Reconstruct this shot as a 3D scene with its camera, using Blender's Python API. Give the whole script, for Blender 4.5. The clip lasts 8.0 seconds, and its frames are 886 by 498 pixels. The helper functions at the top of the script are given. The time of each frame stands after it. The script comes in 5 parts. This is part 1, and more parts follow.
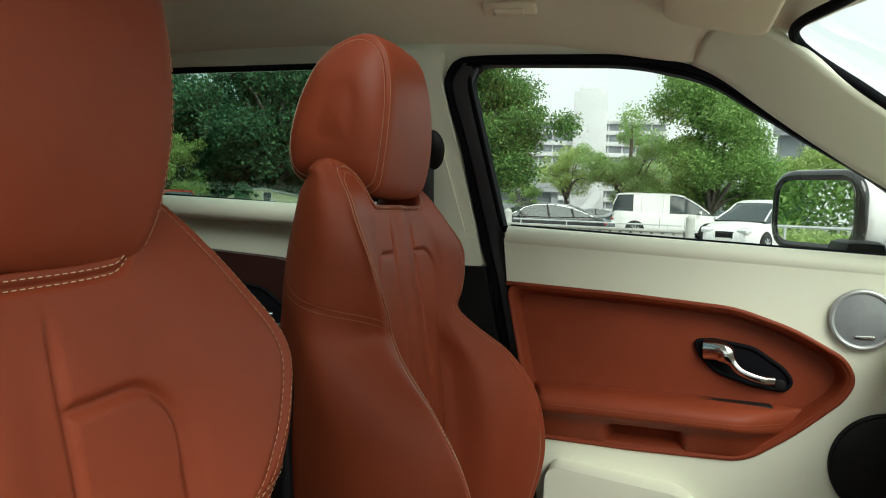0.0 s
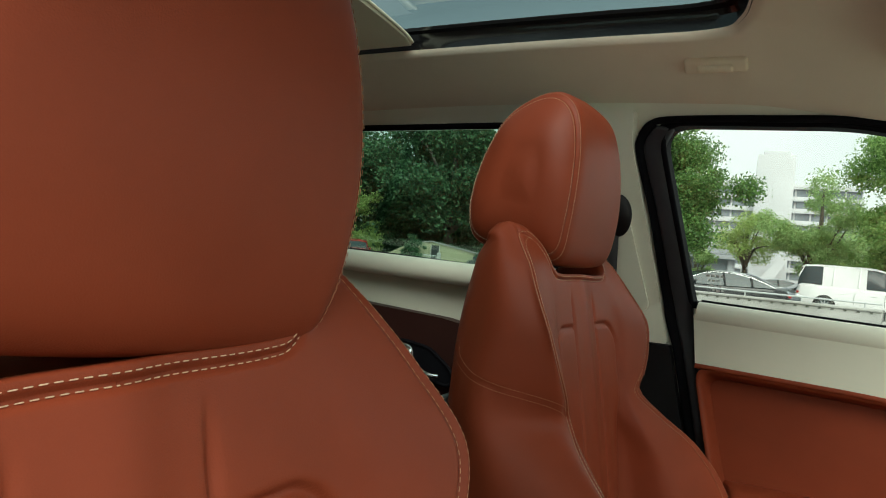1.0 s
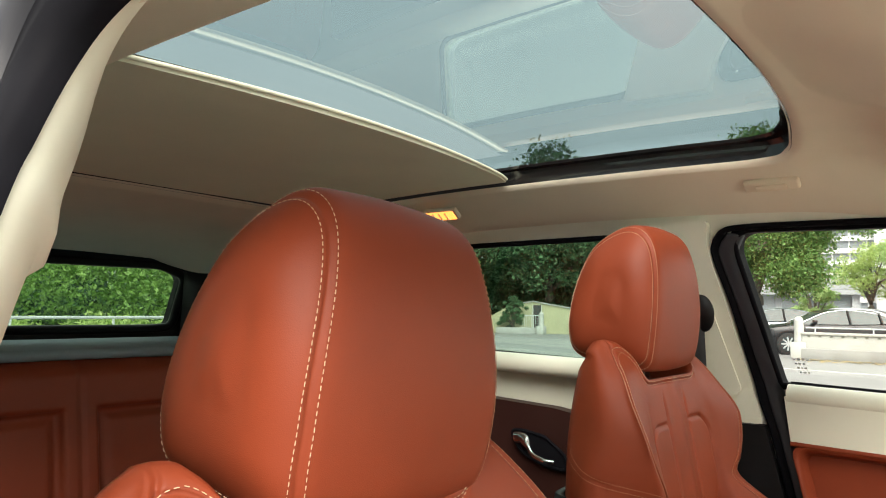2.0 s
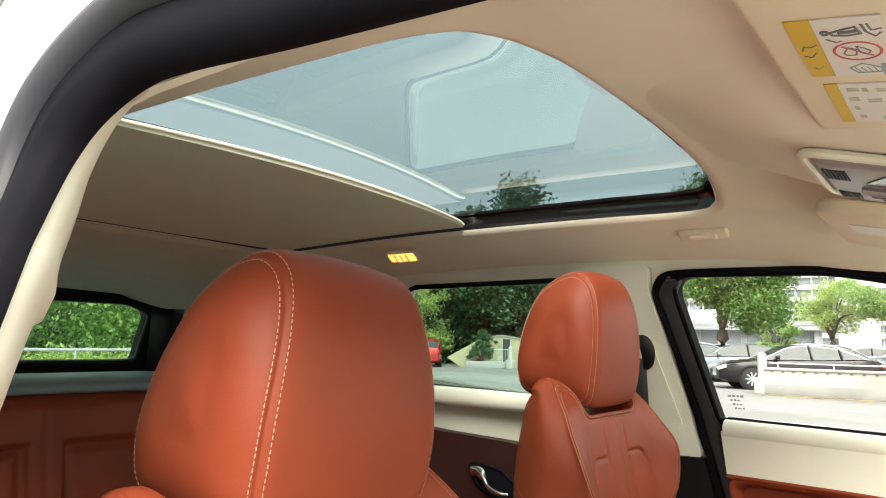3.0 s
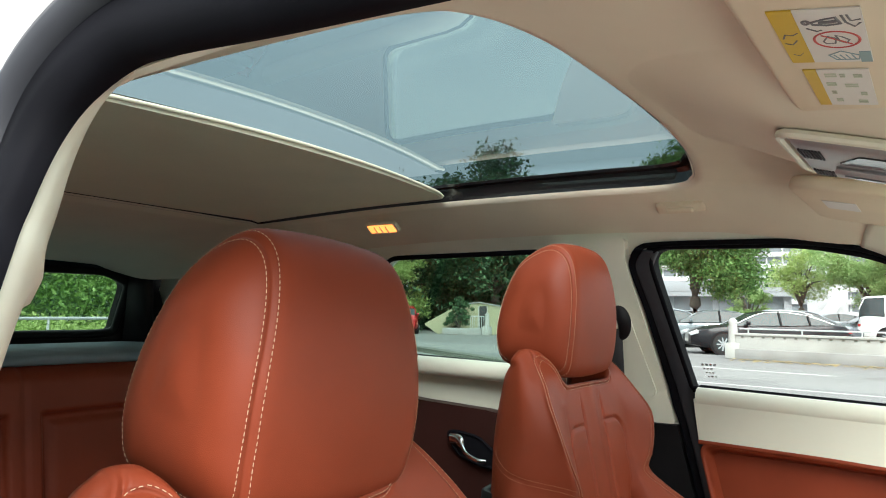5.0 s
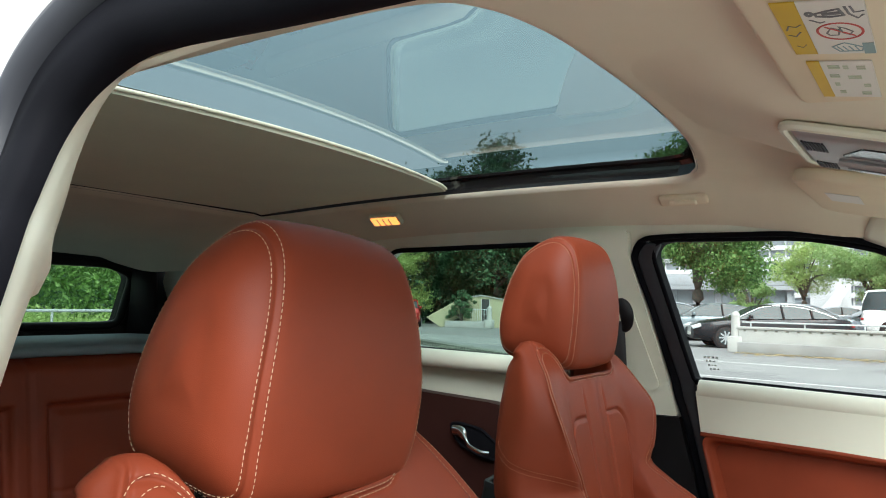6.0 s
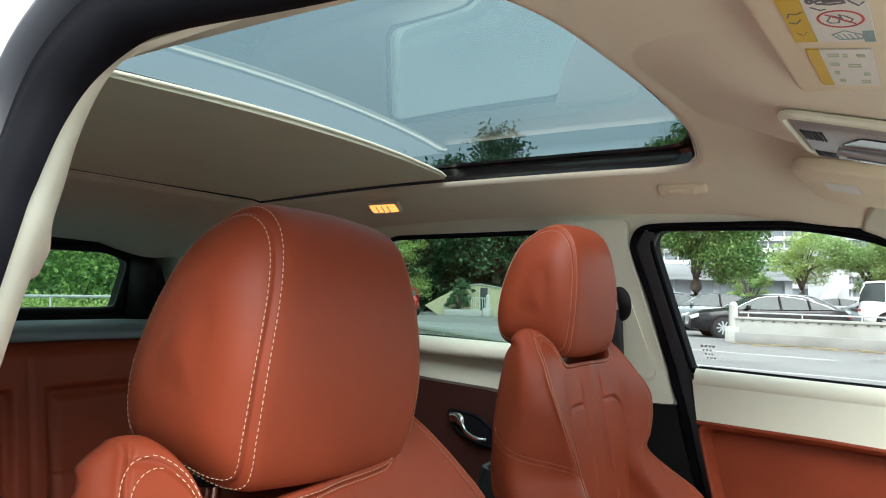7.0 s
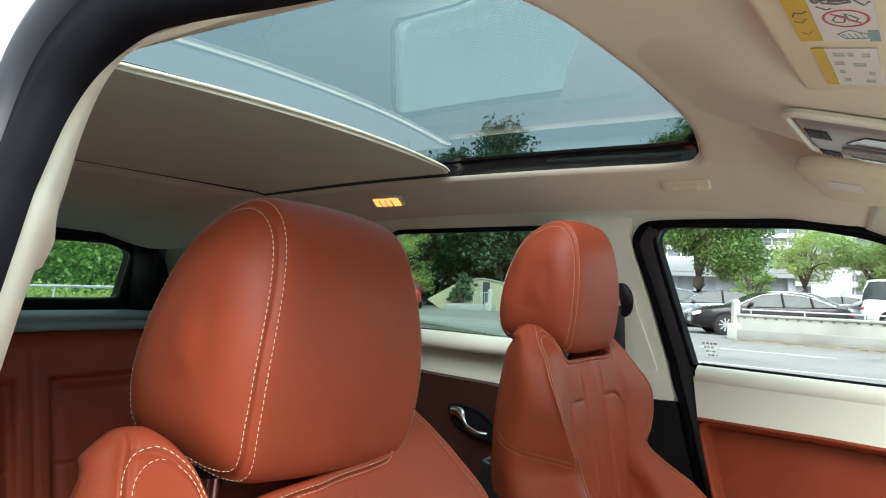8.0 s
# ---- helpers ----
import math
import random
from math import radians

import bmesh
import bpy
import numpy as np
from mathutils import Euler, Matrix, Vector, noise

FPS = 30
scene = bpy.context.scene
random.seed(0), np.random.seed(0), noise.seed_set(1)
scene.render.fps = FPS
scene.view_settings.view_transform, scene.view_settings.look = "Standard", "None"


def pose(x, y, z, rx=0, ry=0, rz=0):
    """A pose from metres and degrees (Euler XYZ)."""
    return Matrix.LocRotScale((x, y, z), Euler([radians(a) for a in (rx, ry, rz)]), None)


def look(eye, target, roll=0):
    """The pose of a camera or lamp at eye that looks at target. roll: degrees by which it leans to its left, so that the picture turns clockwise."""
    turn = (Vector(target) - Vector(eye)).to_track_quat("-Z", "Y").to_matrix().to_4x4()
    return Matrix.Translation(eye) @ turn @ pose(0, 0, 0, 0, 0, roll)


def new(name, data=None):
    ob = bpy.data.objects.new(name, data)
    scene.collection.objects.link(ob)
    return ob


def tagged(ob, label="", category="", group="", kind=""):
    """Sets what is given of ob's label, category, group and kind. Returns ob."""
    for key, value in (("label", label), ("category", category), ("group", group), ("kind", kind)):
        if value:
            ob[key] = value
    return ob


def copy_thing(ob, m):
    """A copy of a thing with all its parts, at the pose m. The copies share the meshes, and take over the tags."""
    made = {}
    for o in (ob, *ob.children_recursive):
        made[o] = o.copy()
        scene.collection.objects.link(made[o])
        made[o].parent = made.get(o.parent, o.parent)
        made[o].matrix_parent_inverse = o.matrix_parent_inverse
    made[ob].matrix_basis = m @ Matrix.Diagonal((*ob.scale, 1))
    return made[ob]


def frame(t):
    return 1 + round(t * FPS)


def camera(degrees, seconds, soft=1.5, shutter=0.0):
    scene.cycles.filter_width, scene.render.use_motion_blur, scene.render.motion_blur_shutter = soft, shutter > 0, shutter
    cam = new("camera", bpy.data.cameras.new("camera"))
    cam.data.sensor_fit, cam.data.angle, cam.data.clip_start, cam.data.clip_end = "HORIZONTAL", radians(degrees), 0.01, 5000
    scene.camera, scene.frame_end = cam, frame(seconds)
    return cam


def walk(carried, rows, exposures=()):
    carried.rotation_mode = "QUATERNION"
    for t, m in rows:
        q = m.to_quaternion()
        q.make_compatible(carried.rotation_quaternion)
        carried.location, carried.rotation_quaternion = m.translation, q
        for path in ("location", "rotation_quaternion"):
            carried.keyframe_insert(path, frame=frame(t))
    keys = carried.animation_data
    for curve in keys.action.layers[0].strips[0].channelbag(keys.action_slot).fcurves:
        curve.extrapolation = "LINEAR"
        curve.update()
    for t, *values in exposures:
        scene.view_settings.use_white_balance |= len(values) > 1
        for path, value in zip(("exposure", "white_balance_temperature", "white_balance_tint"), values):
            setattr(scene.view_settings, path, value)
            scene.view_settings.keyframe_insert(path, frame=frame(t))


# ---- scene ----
# ---- camera ----
cam = camera(62.9, 8.0, soft=1.0)
PATH = [
    (0, (0.397, -0.639, 1.161), (-0.197, 1.267, 1.044), 2.2),
    (0.2, (0.348, -0.559, 1.15), (-0.295, 1.334, 1.105), 1.6),
    (0.5, (0.341, -0.548, 1.147), (-0.461, 1.285, 1.151), 4.4),
    (0.7, (0.336, -0.548, 1.148), (-0.554, 1.243, 1.144), 5.6),
    (1, (0.347, -0.581, 1.173), (-0.666, 1.144, 1.184), 5.2),
    (1.2, (0.359, -0.616, 1.201), (-0.737, 1.057, 1.229), 5.8),
    (1.5, (0.386, -0.665, 1.235), (-0.796, 0.946, 1.327), 3.0),
    (1.8, (0.431, -0.739, 1.252), (-0.816, 0.818, 1.391), 0.7),
    (2, (0.451, -0.772, 1.264), (-0.789, 0.789, 1.43), 0.7),
    (2.2, (0.471, -0.787, 1.263), (-0.768, 0.767, 1.482), 0.8),
    (3.3, (0.526, -0.831, 1.278), (-0.621, 0.787, 1.536), 1.1),
    (3.5, (0.523, -0.832, 1.279), (-0.614, 0.798, 1.508), 0.9),
    (4, (0.522, -0.837, 1.28), (-0.599, 0.809, 1.46), 0.7),
    (4.5, (0.521, -0.835, 1.283), (-0.599, 0.813, 1.46), 0.8),
    (6, (0.522, -0.838, 1.281), (-0.607, 0.806, 1.431), 0.9),
    (6.5, (0.525, -0.84, 1.28), (-0.597, 0.809, 1.427), 1.3),
    (7, (0.523, -0.839, 1.279), (-0.604, 0.809, 1.397), 1.3),
    (7.5, (0.523, -0.84, 1.281), (-0.613, 0.802, 1.39), 2.0),
    (8, (0.524, -0.84, 1.28), (-0.61, 0.805, 1.381), 1.9),
]
EXPOSURE = [(0.0, 0.05, 6400, -5), (1.0, 0.03, 6500, -4), (1.5, 0.66, 7000, 8), (2.0, 1.04, 7000, 9), (3.5, 1.28, 6800, 8), (4.5, 1.02, 6450, 7),
            (6.0, 0.70, 6050, 5), (8.0, 0.88, 6050, 5)]
walk(cam, [(t, look(eye, target, roll)) for t, eye, target, roll in PATH], EXPOSURE)

# ---- light ----
SUN_AZ, SUN_EL = radians(142), radians(43)
world = bpy.data.worlds.new("overcast")
scene.world = world
world.use_nodes = True
wn, wl = world.node_tree.nodes, world.node_tree.links
wn.clear()
w_out = wn.new("ShaderNodeOutputWorld")
w_bg = wn.new("ShaderNodeBackground")
sky = wn.new("ShaderNodeTexSky")
sky.sky_type = "NISHITA"
sky.sun_disc = False
sky.sun_elevation, sky.sun_rotation = SUN_EL, SUN_AZ
sky.dust_density, sky.air_density = 4.0, 1.5
w_dim = wn.new("ShaderNodeMix")
w_dim.data_type, w_dim.blend_type = "RGBA", "MULTIPLY"
w_dim.inputs[0].default_value = 1.0
wl.new(sky.outputs[0], w_dim.inputs[6])
w_dim.inputs[7].default_value = (0.11, 0.11, 0.11, 1)
w_co = wn.new("ShaderNodeTexCoord")
w_no = wn.new("ShaderNodeTexNoise")
w_no.inputs["Scale"].default_value, w_no.inputs["Detail"].default_value = 2.2, 5.0
wl.new(w_co.outputs["Generated"], w_no.inputs["Vector"])
w_ra = wn.new("ShaderNodeValToRGB")
w_ra.color_ramp.elements[0].position, w_ra.color_ramp.elements[1].position = 0.3, 0.7
w_ra.color_ramp.elements[0].color = (0.86, 0.89, 0.92, 1)
w_ra.color_ramp.elements[1].color = (1.10, 1.10, 1.10, 1)
wl.new(w_no.outputs["Fac"], w_ra.inputs[0])
w_mix = wn.new("ShaderNodeMix")
w_mix.data_type = "RGBA"
w_mix.inputs[0].default_value = 0.8
wl.new(w_dim.outputs[2], w_mix.inputs[6])
wl.new(w_ra.outputs[0], w_mix.inputs[7])
wl.new(w_mix.outputs[2], w_bg.inputs["Color"])
w_bg.inputs["Strength"].default_value = 1.35
wl.new(w_bg.outputs[0], w_out.inputs["Surface"])
sun_data = bpy.data.lights.new("sun", "SUN")
sun_data.energy, sun_data.angle, sun_data.color = 3.0, radians(40), (1.0, 0.975, 0.94)
sun = new("sun", sun_data)
sun.matrix_world = look((0, 0, 60), (-60 * math.sin(SUN_AZ) * math.cos(SUN_EL), -60 * math.cos(SUN_AZ) * math.cos(SUN_EL), 60 - 60 * math.sin(SUN_EL)))


# ---- materials ----
def material(name, colour, rough=0.5, metal=0.0, var=0.12, scale=8.0, bump=0.0, bump_scale=200.0, grain="noise", coat=0.0,
             island=0.0, spec=0.5, stain=0.0, stain_colour=(0.1, 0.1, 0.1)):
    m = bpy.data.materials.new(name)
    m.use_nodes = True
    n, l = m.node_tree.nodes, m.node_tree.links
    b = n["Principled BSDF"]
    b.inputs["Roughness"].default_value, b.inputs["Metallic"].default_value = rough, metal
    b.inputs["Specular IOR Level"].default_value = spec
    b.inputs["Coat Weight"].default_value = coat
    b.inputs["Coat Roughness"].default_value = 0.05
    co = n.new("ShaderNodeTexCoord")
    big = n.new("ShaderNodeTexNoise")
    big.inputs["Scale"].default_value, big.inputs["Detail"].default_value = scale, 6.0
    l.new(co.outputs["Object"], big.inputs["Vector"])
    hsv = n.new("ShaderNodeHueSaturation")
    hsv.inputs["Color"].default_value = (*colour, 1)
    span = n.new("ShaderNodeMapRange")
    span.inputs["From Min"].default_value, span.inputs["From Max"].default_value = 0.3, 0.7
    span.inputs["To Min"].default_value, span.inputs["To Max"].default_value = 1 - var, 1 + var
    l.new(big.outputs["Fac"], span.inputs["Value"])
    value = span.outputs["Result"]
    if island:
        geo = n.new("ShaderNodeNewGeometry")
        isl = n.new("ShaderNodeMapRange")
        isl.inputs["To Min"].default_value, isl.inputs["To Max"].default_value = 1 - island, 1 + island
        l.new(geo.outputs["Random Per Island"], isl.inputs["Value"])
        mul = n.new("ShaderNodeMath")
        mul.operation = "MULTIPLY"
        l.new(value, mul.inputs[0])
        l.new(isl.outputs["Result"], mul.inputs[1])
        value = mul.outputs[0]
    l.new(value, hsv.inputs["Value"])
    colour_out = hsv.outputs["Color"]
    if stain:
        st = n.new("ShaderNodeTexNoise")
        st.inputs["Scale"].default_value, st.inputs["Detail"].default_value = scale * 0.37, 8.0
        l.new(co.outputs["Object"], st.inputs["Vector"])
        sr = n.new("ShaderNodeMapRange")
        sr.inputs["From Min"].default_value, sr.inputs["From Max"].default_value = 0.5, 0.75
        sr.inputs["To Max"].default_value = stain
        l.new(st.outputs["Fac"], sr.inputs["Value"])
        mx = n.new("ShaderNodeMix")
        mx.data_type = "RGBA"
        l.new(sr.outputs["Result"], mx.inputs[0])
        l.new(colour_out, mx.inputs[6])
        mx.inputs[7].default_value = (*stain_colour, 1)
        colour_out = mx.outputs[2]
    l.new(colour_out, b.inputs["Base Color"])
    rr = n.new("ShaderNodeMapRange")
    rr.inputs["To Min"].default_value, rr.inputs["To Max"].default_value = max(0.02, rough - 0.06), min(1, rough + 0.06)
    l.new(big.outputs["Fac"], rr.inputs["Value"])
    l.new(rr.outputs["Result"], b.inputs["Roughness"])
    if bump:
        if grain == "cells":
            fine = n.new("ShaderNodeTexVoronoi")
            fine.feature = "DISTANCE_TO_EDGE"
            fine.inputs["Scale"].default_value = bump_scale
            height = fine.outputs["Distance"]
        else:
            fine = n.new("ShaderNodeTexNoise")
            fine.inputs["Scale"].default_value, fine.inputs["Detail"].default_value = bump_scale, 4.0
            height = fine.outputs["Fac"]
        l.new(co.outputs["Object"], fine.inputs["Vector"])
        bp = n.new("ShaderNodeBump")
        bp.inputs["Strength"].default_value, bp.inputs["Distance"].default_value = bump, 0.4 / bump_scale
        l.new(height, bp.inputs["Height"])
        l.new(bp.outputs[0], b.inputs["Normal"])
    return m


def pane_material(name, tint, gloss=1.0, ior=1.5):
    """A thin pane: tinted see-through with a mirror gloss by Fresnel."""
    m = bpy.data.materials.new(name)
    m.use_nodes = True
    n, l = m.node_tree.nodes, m.node_tree.links
    n.clear()
    out, mix = n.new("ShaderNodeOutputMaterial"), n.new("ShaderNodeMixShader")
    tr, gl, fr = n.new("ShaderNodeBsdfTransparent"), n.new("ShaderNodeBsdfGlossy"), n.new("ShaderNodeLayerWeight")
    pw, ad = n.new("ShaderNodeMath"), n.new("ShaderNodeMapRange")
    pw.operation = "POWER"
    pw.inputs[1].default_value = 5.0
    f0 = ((ior - 1) / (ior + 1)) ** 2
    ad.inputs["To Min"].default_value, ad.inputs["To Max"].default_value = f0, 1.0
    tr.inputs["Color"].default_value = (*tint, 1)
    gl.inputs["Roughness"].default_value = 0.0
    gl.inputs["Color"].default_value = (gloss, gloss, gloss, 1)
    fr.inputs["Blend"].default_value = 0.5
    l.new(fr.outputs["Facing"], pw.inputs[0])
    l.new(pw.outputs[0], ad.inputs["Value"])
    l.new(ad.outputs["Result"], mix.inputs[0])
    l.new(tr.outputs[0], mix.inputs[1])
    l.new(gl.outputs[0], mix.inputs[2])
    l.new(mix.outputs[0], out.inputs["Surface"])
    return m


def leaf_material(name, dark, light):
    m = bpy.data.materials.new(name)
    m.use_nodes = True
    n, l = m.node_tree.nodes, m.node_tree.links
    b = n["Principled BSDF"]
    b.inputs["Roughness"].default_value = 0.5
    geo = n.new("ShaderNodeNewGeometry")
    ramp = n.new("ShaderNodeValToRGB")
    ramp.color_ramp.elements[0].color, ramp.color_ramp.elements[1].color = (*dark, 1), (*light, 1)
    l.new(geo.outputs["Random Per Island"], ramp.inputs[0])
    l.new(ramp.outputs[0], b.inputs["Base Color"])
    tl = n.new("ShaderNodeBsdfTranslucent")
    l.new(ramp.outputs[0], tl.inputs["Color"])
    mix = n.new("ShaderNodeMixShader")
    mix.inputs[0].default_value = 0.35
    l.new(b.outputs[0], mix.inputs[1])
    l.new(tl.outputs[0], mix.inputs[2])
    l.new(mix.outputs[0], n["Material Output"].inputs["Surface"])
    return m


def glow(name, colour, strength):
    m = material(name, colour, 0.3)
    b = m.node_tree.nodes["Principled BSDF"]
    b.inputs["Emission Color"].default_value = (*colour, 1)
    b.inputs["Emission Strength"].default_value = strength
    return m


LEATHER = material("tan_leather", (0.222, 0.0420, 0.0175), 0.47, var=0.09, scale=9, bump=0.25, bump_scale=750, grain="cells", spec=0.20)
REAR_LEATHER = material("brown_leather", (0.235, 0.043, 0.019), 0.48, var=0.08, scale=7, bump=0.2, bump_scale=700, grain="cells", spec=0.25)
# rear side panel's leather, its shade behind the front seats painted in
SHADED_LEATHER = material("shaded_brown_leather", (0.030, 0.0095, 0.0075), 0.5, var=0.1, scale=7, bump=0.2, bump_scale=700, grain="cells", spec=0.3)
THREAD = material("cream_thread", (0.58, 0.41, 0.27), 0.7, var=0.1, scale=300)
# darker copy of the cream thread, shade of the fainter seams put into colour
THREAD_DIM = material("dimmed_cream_thread", (0.42, 0.22, 0.12), 0.7, var=0.1, scale=300)
CREAM = material("cream_plastic", (0.78, 0.78, 0.65), 0.5, var=0.03, scale=5, bump=0.12, bump_scale=900)
LINER = material("headliner_cloth", (0.77, 0.70, 0.565), 0.9, var=0.04, scale=6, bump=0.15, bump_scale=1100)
BLIND = material("blind_cloth", (0.75, 0.74, 0.58), 0.9, var=0.03, scale=6, bump=0.2, bump_scale=1200)
DULLING_SHEET = material("blind_dulling_sheet", (0.17, 0.18, 0.18), 0.9, var=0.05, scale=6, bump=0.2, bump_scale=1200)
RUBBER = material("black_rubber", (0.007, 0.007, 0.009), 0.62, var=0.2, scale=20, bump=0.1, bump_scale=400, spec=0.04)
SEAL_GREY = material("grey_seal", (0.035, 0.036, 0.042), 0.40, var=0.1, scale=20, spec=0.22)
BLACK = material("black_plastic", (0.009, 0.009, 0.010), 0.5, var=0.2, scale=20, bump=0.1, bump_scale=600, spec=0.22)
CARPET = material("black_carpet", (0.012, 0.012, 0.013), 0.95, var=0.3, scale=60, bump=0.5, bump_scale=500)
GLOSS_BLACK = material("gloss_black", (0.008, 0.008, 0.009), 0.12, var=0.1, coat=0.5)
CHROME = material("chrome", (0.75, 0.75, 0.76), 0.14, metal=1.0, var=0.03)
SILVER = material("silver_plastic", (0.42, 0.43, 0.44), 0.4, metal=0.4, var=0.04, scale=30)
GRILLE = material("speaker_mesh", (0.25, 0.26, 0.275), 0.6, metal=0.3, var=0.06, scale=60, bump=0.4, bump_scale=500, grain="cells")
WHITE_PAINT = material("white_car_paint", (0.80, 0.80, 0.80), 0.25, var=0.02, scale=3, coat=0.6)
SHELF = material("blue_grey_shelf", (0.20, 0.26, 0.29), 0.8, var=0.06, bump=0.2, bump_scale=700)
WEBBING = material("belt_webbing", (0.012, 0.012, 0.013), 0.8, var=0.1, bump=0.4, bump_scale=700)
PAPER = material("white_label", (0.72, 0.70, 0.66), 0.5, var=0.02)
YELLOW = material("yellow_label", (0.62, 0.42, 0.03), 0.5, var=0.03)
INK = material("grey_ink", (0.16, 0.16, 0.17), 0.6, var=0.05)
MARK_GREY = material("etched_mark", (0.58, 0.59, 0.59), 0.6, var=0.05)
RED_INK = material("red_ink", (0.55, 0.09, 0.08), 0.6, var=0.05)
TEAL_INK = material("teal_ink", (0.25, 0.36, 0.38), 0.6, var=0.05)
PALE_INK = material("pale_green_ink", (0.5, 0.55, 0.42), 0.6, var=0.05)
GLASS = pane_material("side_glass", (0.95, 0.965, 0.95))
ROOF_GLASS = pane_material("tinted_roof_glass", (0.165, 0.232, 0.245), 1.0, 2.1)
QUARTER_GLASS = pane_material("quarter_glass", (0.66, 0.76, 0.72))
REAR_GLASS = pane_material("rear_glass", (0.62, 0.70, 0.66))
MIRROR = material("mirror", (0.85, 0.87, 0.88), 0.02, metal=1.0, var=0.0)
WARM_LAMP = glow("warm_lamp", (1.0, 0.31, 0.07), 1.25)
rough_in = MIRROR.node_tree.nodes["Principled BSDF"].inputs["Roughness"]
MIRROR.node_tree.links.remove(rough_in.links[0])
rough_in.default_value = 0.005
CLEAR_LAMP = material("lamp_lens", (0.75, 0.76, 0.76), 0.15, var=0.02, coat=0.4)


# ---- mesh helpers ----
def thing(name, label, category, loc=(0, 0, 0), kind="", group="", turn=0.0):
    e = new(name)
    e.empty_display_size = 0.1
    e.matrix_world = pose(*loc, 0, 0, turn)
    return tagged(e, label, category, group, kind)


def finish(ob, smooth):
    if smooth:
        ob.data.shade_smooth()
        if smooth is not True:
            ob.data.set_sharp_from_angle(angle=radians(smooth))
    return ob


def part(name, bm, mat, parent, label="", smooth=40):
    """Links bm, made in world places or in its parent's own space, as one mesh under parent."""
    me = bpy.data.meshes.new(name)
    bmesh.ops.recalc_face_normals(bm, faces=bm.faces)
    bm.to_mesh(me)
    bm.free()
    me.materials.append(mat)
    ob = new(name, me)
    finish(ob, smooth)
    if parent is not None:
        ob.parent = parent
    if label:
        ob["label"] = label
    return ob


def single(name, bm, mat, label, category, kind="", group="", smooth=40):
    return tagged(part(name, bm, mat, None, smooth=smooth), label, category, group, kind)


def spline(points, n, closed=False):
    """n points along a Catmull-Rom curve through points."""
    p = [np.array(q, float) for q in points]
    m = len(p)
    spans = m if closed else m - 1
    out = []
    for i in range(n):
        s = i * spans / (n if closed else n - 1)
        k = min(int(s), spans - 1)
        f = s - k
        if closed:
            a, b, c, d = p[(k - 1) % m], p[k % m], p[(k + 1) % m], p[(k + 2) % m]
        else:
            b, c = p[k], p[k + 1]
            a = p[k - 1] if k else 2 * b - c
            d = p[k + 2] if k + 2 < m else 2 * c - b
        out.append(0.5 * (2 * b + (c - a) * f + (2 * a - 5 * b + 4 * c - d) * f**2 + (3 * b - a - 3 * c + d) * f**3))
    return out


def curve1(table, x):
    """A smooth value at x through (x, value) pairs."""
    xs, ys = [p[0] for p in table], [p[1] for p in table]
    if x <= xs[0]:
        return ys[0]
    if x >= xs[-1]:
        return ys[-1]
    k = max(i for i in range(len(xs) - 1) if xs[i] <= x)

    def slope(i):
        if i in (0, len(xs) - 1):
            return (ys[min(i + 1, len(xs) - 1)] - ys[max(i - 1, 0)]) / (xs[min(i + 1, len(xs) - 1)] - xs[max(i - 1, 0)])
        return (ys[i + 1] - ys[i - 1]) / (xs[i + 1] - xs[i - 1])

    h = xs[k + 1] - xs[k]
    f = (x - xs[k]) / h
    return ((2 * f**3 - 3 * f**2 + 1) * ys[k] + (f**3 - 2 * f**2 + f) * h * slope(k)
            + (3 * f**2 - 2 * f**3) * ys[k + 1] + (f**3 - f**2) * h * slope(k + 1))


def grid_mesh(rows, closed_u=False, closed_v=False):
    """A sheet of quads from rows of points."""
    bm = bmesh.new()
    v = [[bm.verts.new(p) for p in row] for row in rows]
    nu, nv = len(v), len(v[0])
    for i in range(nu if closed_u else nu - 1):
        for j in range(nv if closed_v else nv - 1):
            a, b = v[i][j], v[(i + 1) % nu][j]
            c, d = v[(i + 1) % nu][(j + 1) % nv], v[i][(j + 1) % nv]
            bm.faces.new((a, b, c, d))
    return bm


def solid(bm, thickness):
    """Gives a sheet a thickness, along its normals."""
    bmesh.ops.recalc_face_normals(bm, faces=bm.faces)
    bmesh.ops.solidify(bm, geom=bm.faces[:], thickness=thickness)
    return bm


def tube(points, radius, segments=10, closed=False, flat=1.0, up=(0, 0, 1)):
    """A tube along points; flat squeezes it across up."""
    p = [Vector(q) for q in points]
    rows = []
    for i, q in enumerate(p):
        a = p[i - 1] if i or closed else q
        b = p[(i + 1) % len(p)] if i + 1 < len(p) or closed else q
        t = (b - a).normalized()
        side = t.cross(Vector(up))
        side = side.normalized() if side.length > 1e-4 else Vector((1, 0, 0))
        top = side.cross(t).normalized()
        r = radius(i / (len(p) - 1)) if callable(radius) else radius
        rows.append([q + side * math.cos(w) * r + top * math.sin(w) * r * flat
                     for w in (2 * math.pi * k / segments for k in range(segments))])
    bm = grid_mesh(rows, closed, True)
    if not closed:
        bm.verts.ensure_lookup_table()
        last = (len(rows) - 1) * segments
        for ends in ([bm.verts[k] for k in range(segments)], [bm.verts[last + k] for k in range(segments)]):
            c = bm.verts.new(sum((v.co for v in ends), Vector()) / segments)
            for k in range(segments):
                bm.faces.new((ends[k], ends[(k + 1) % segments], c))
    return bm


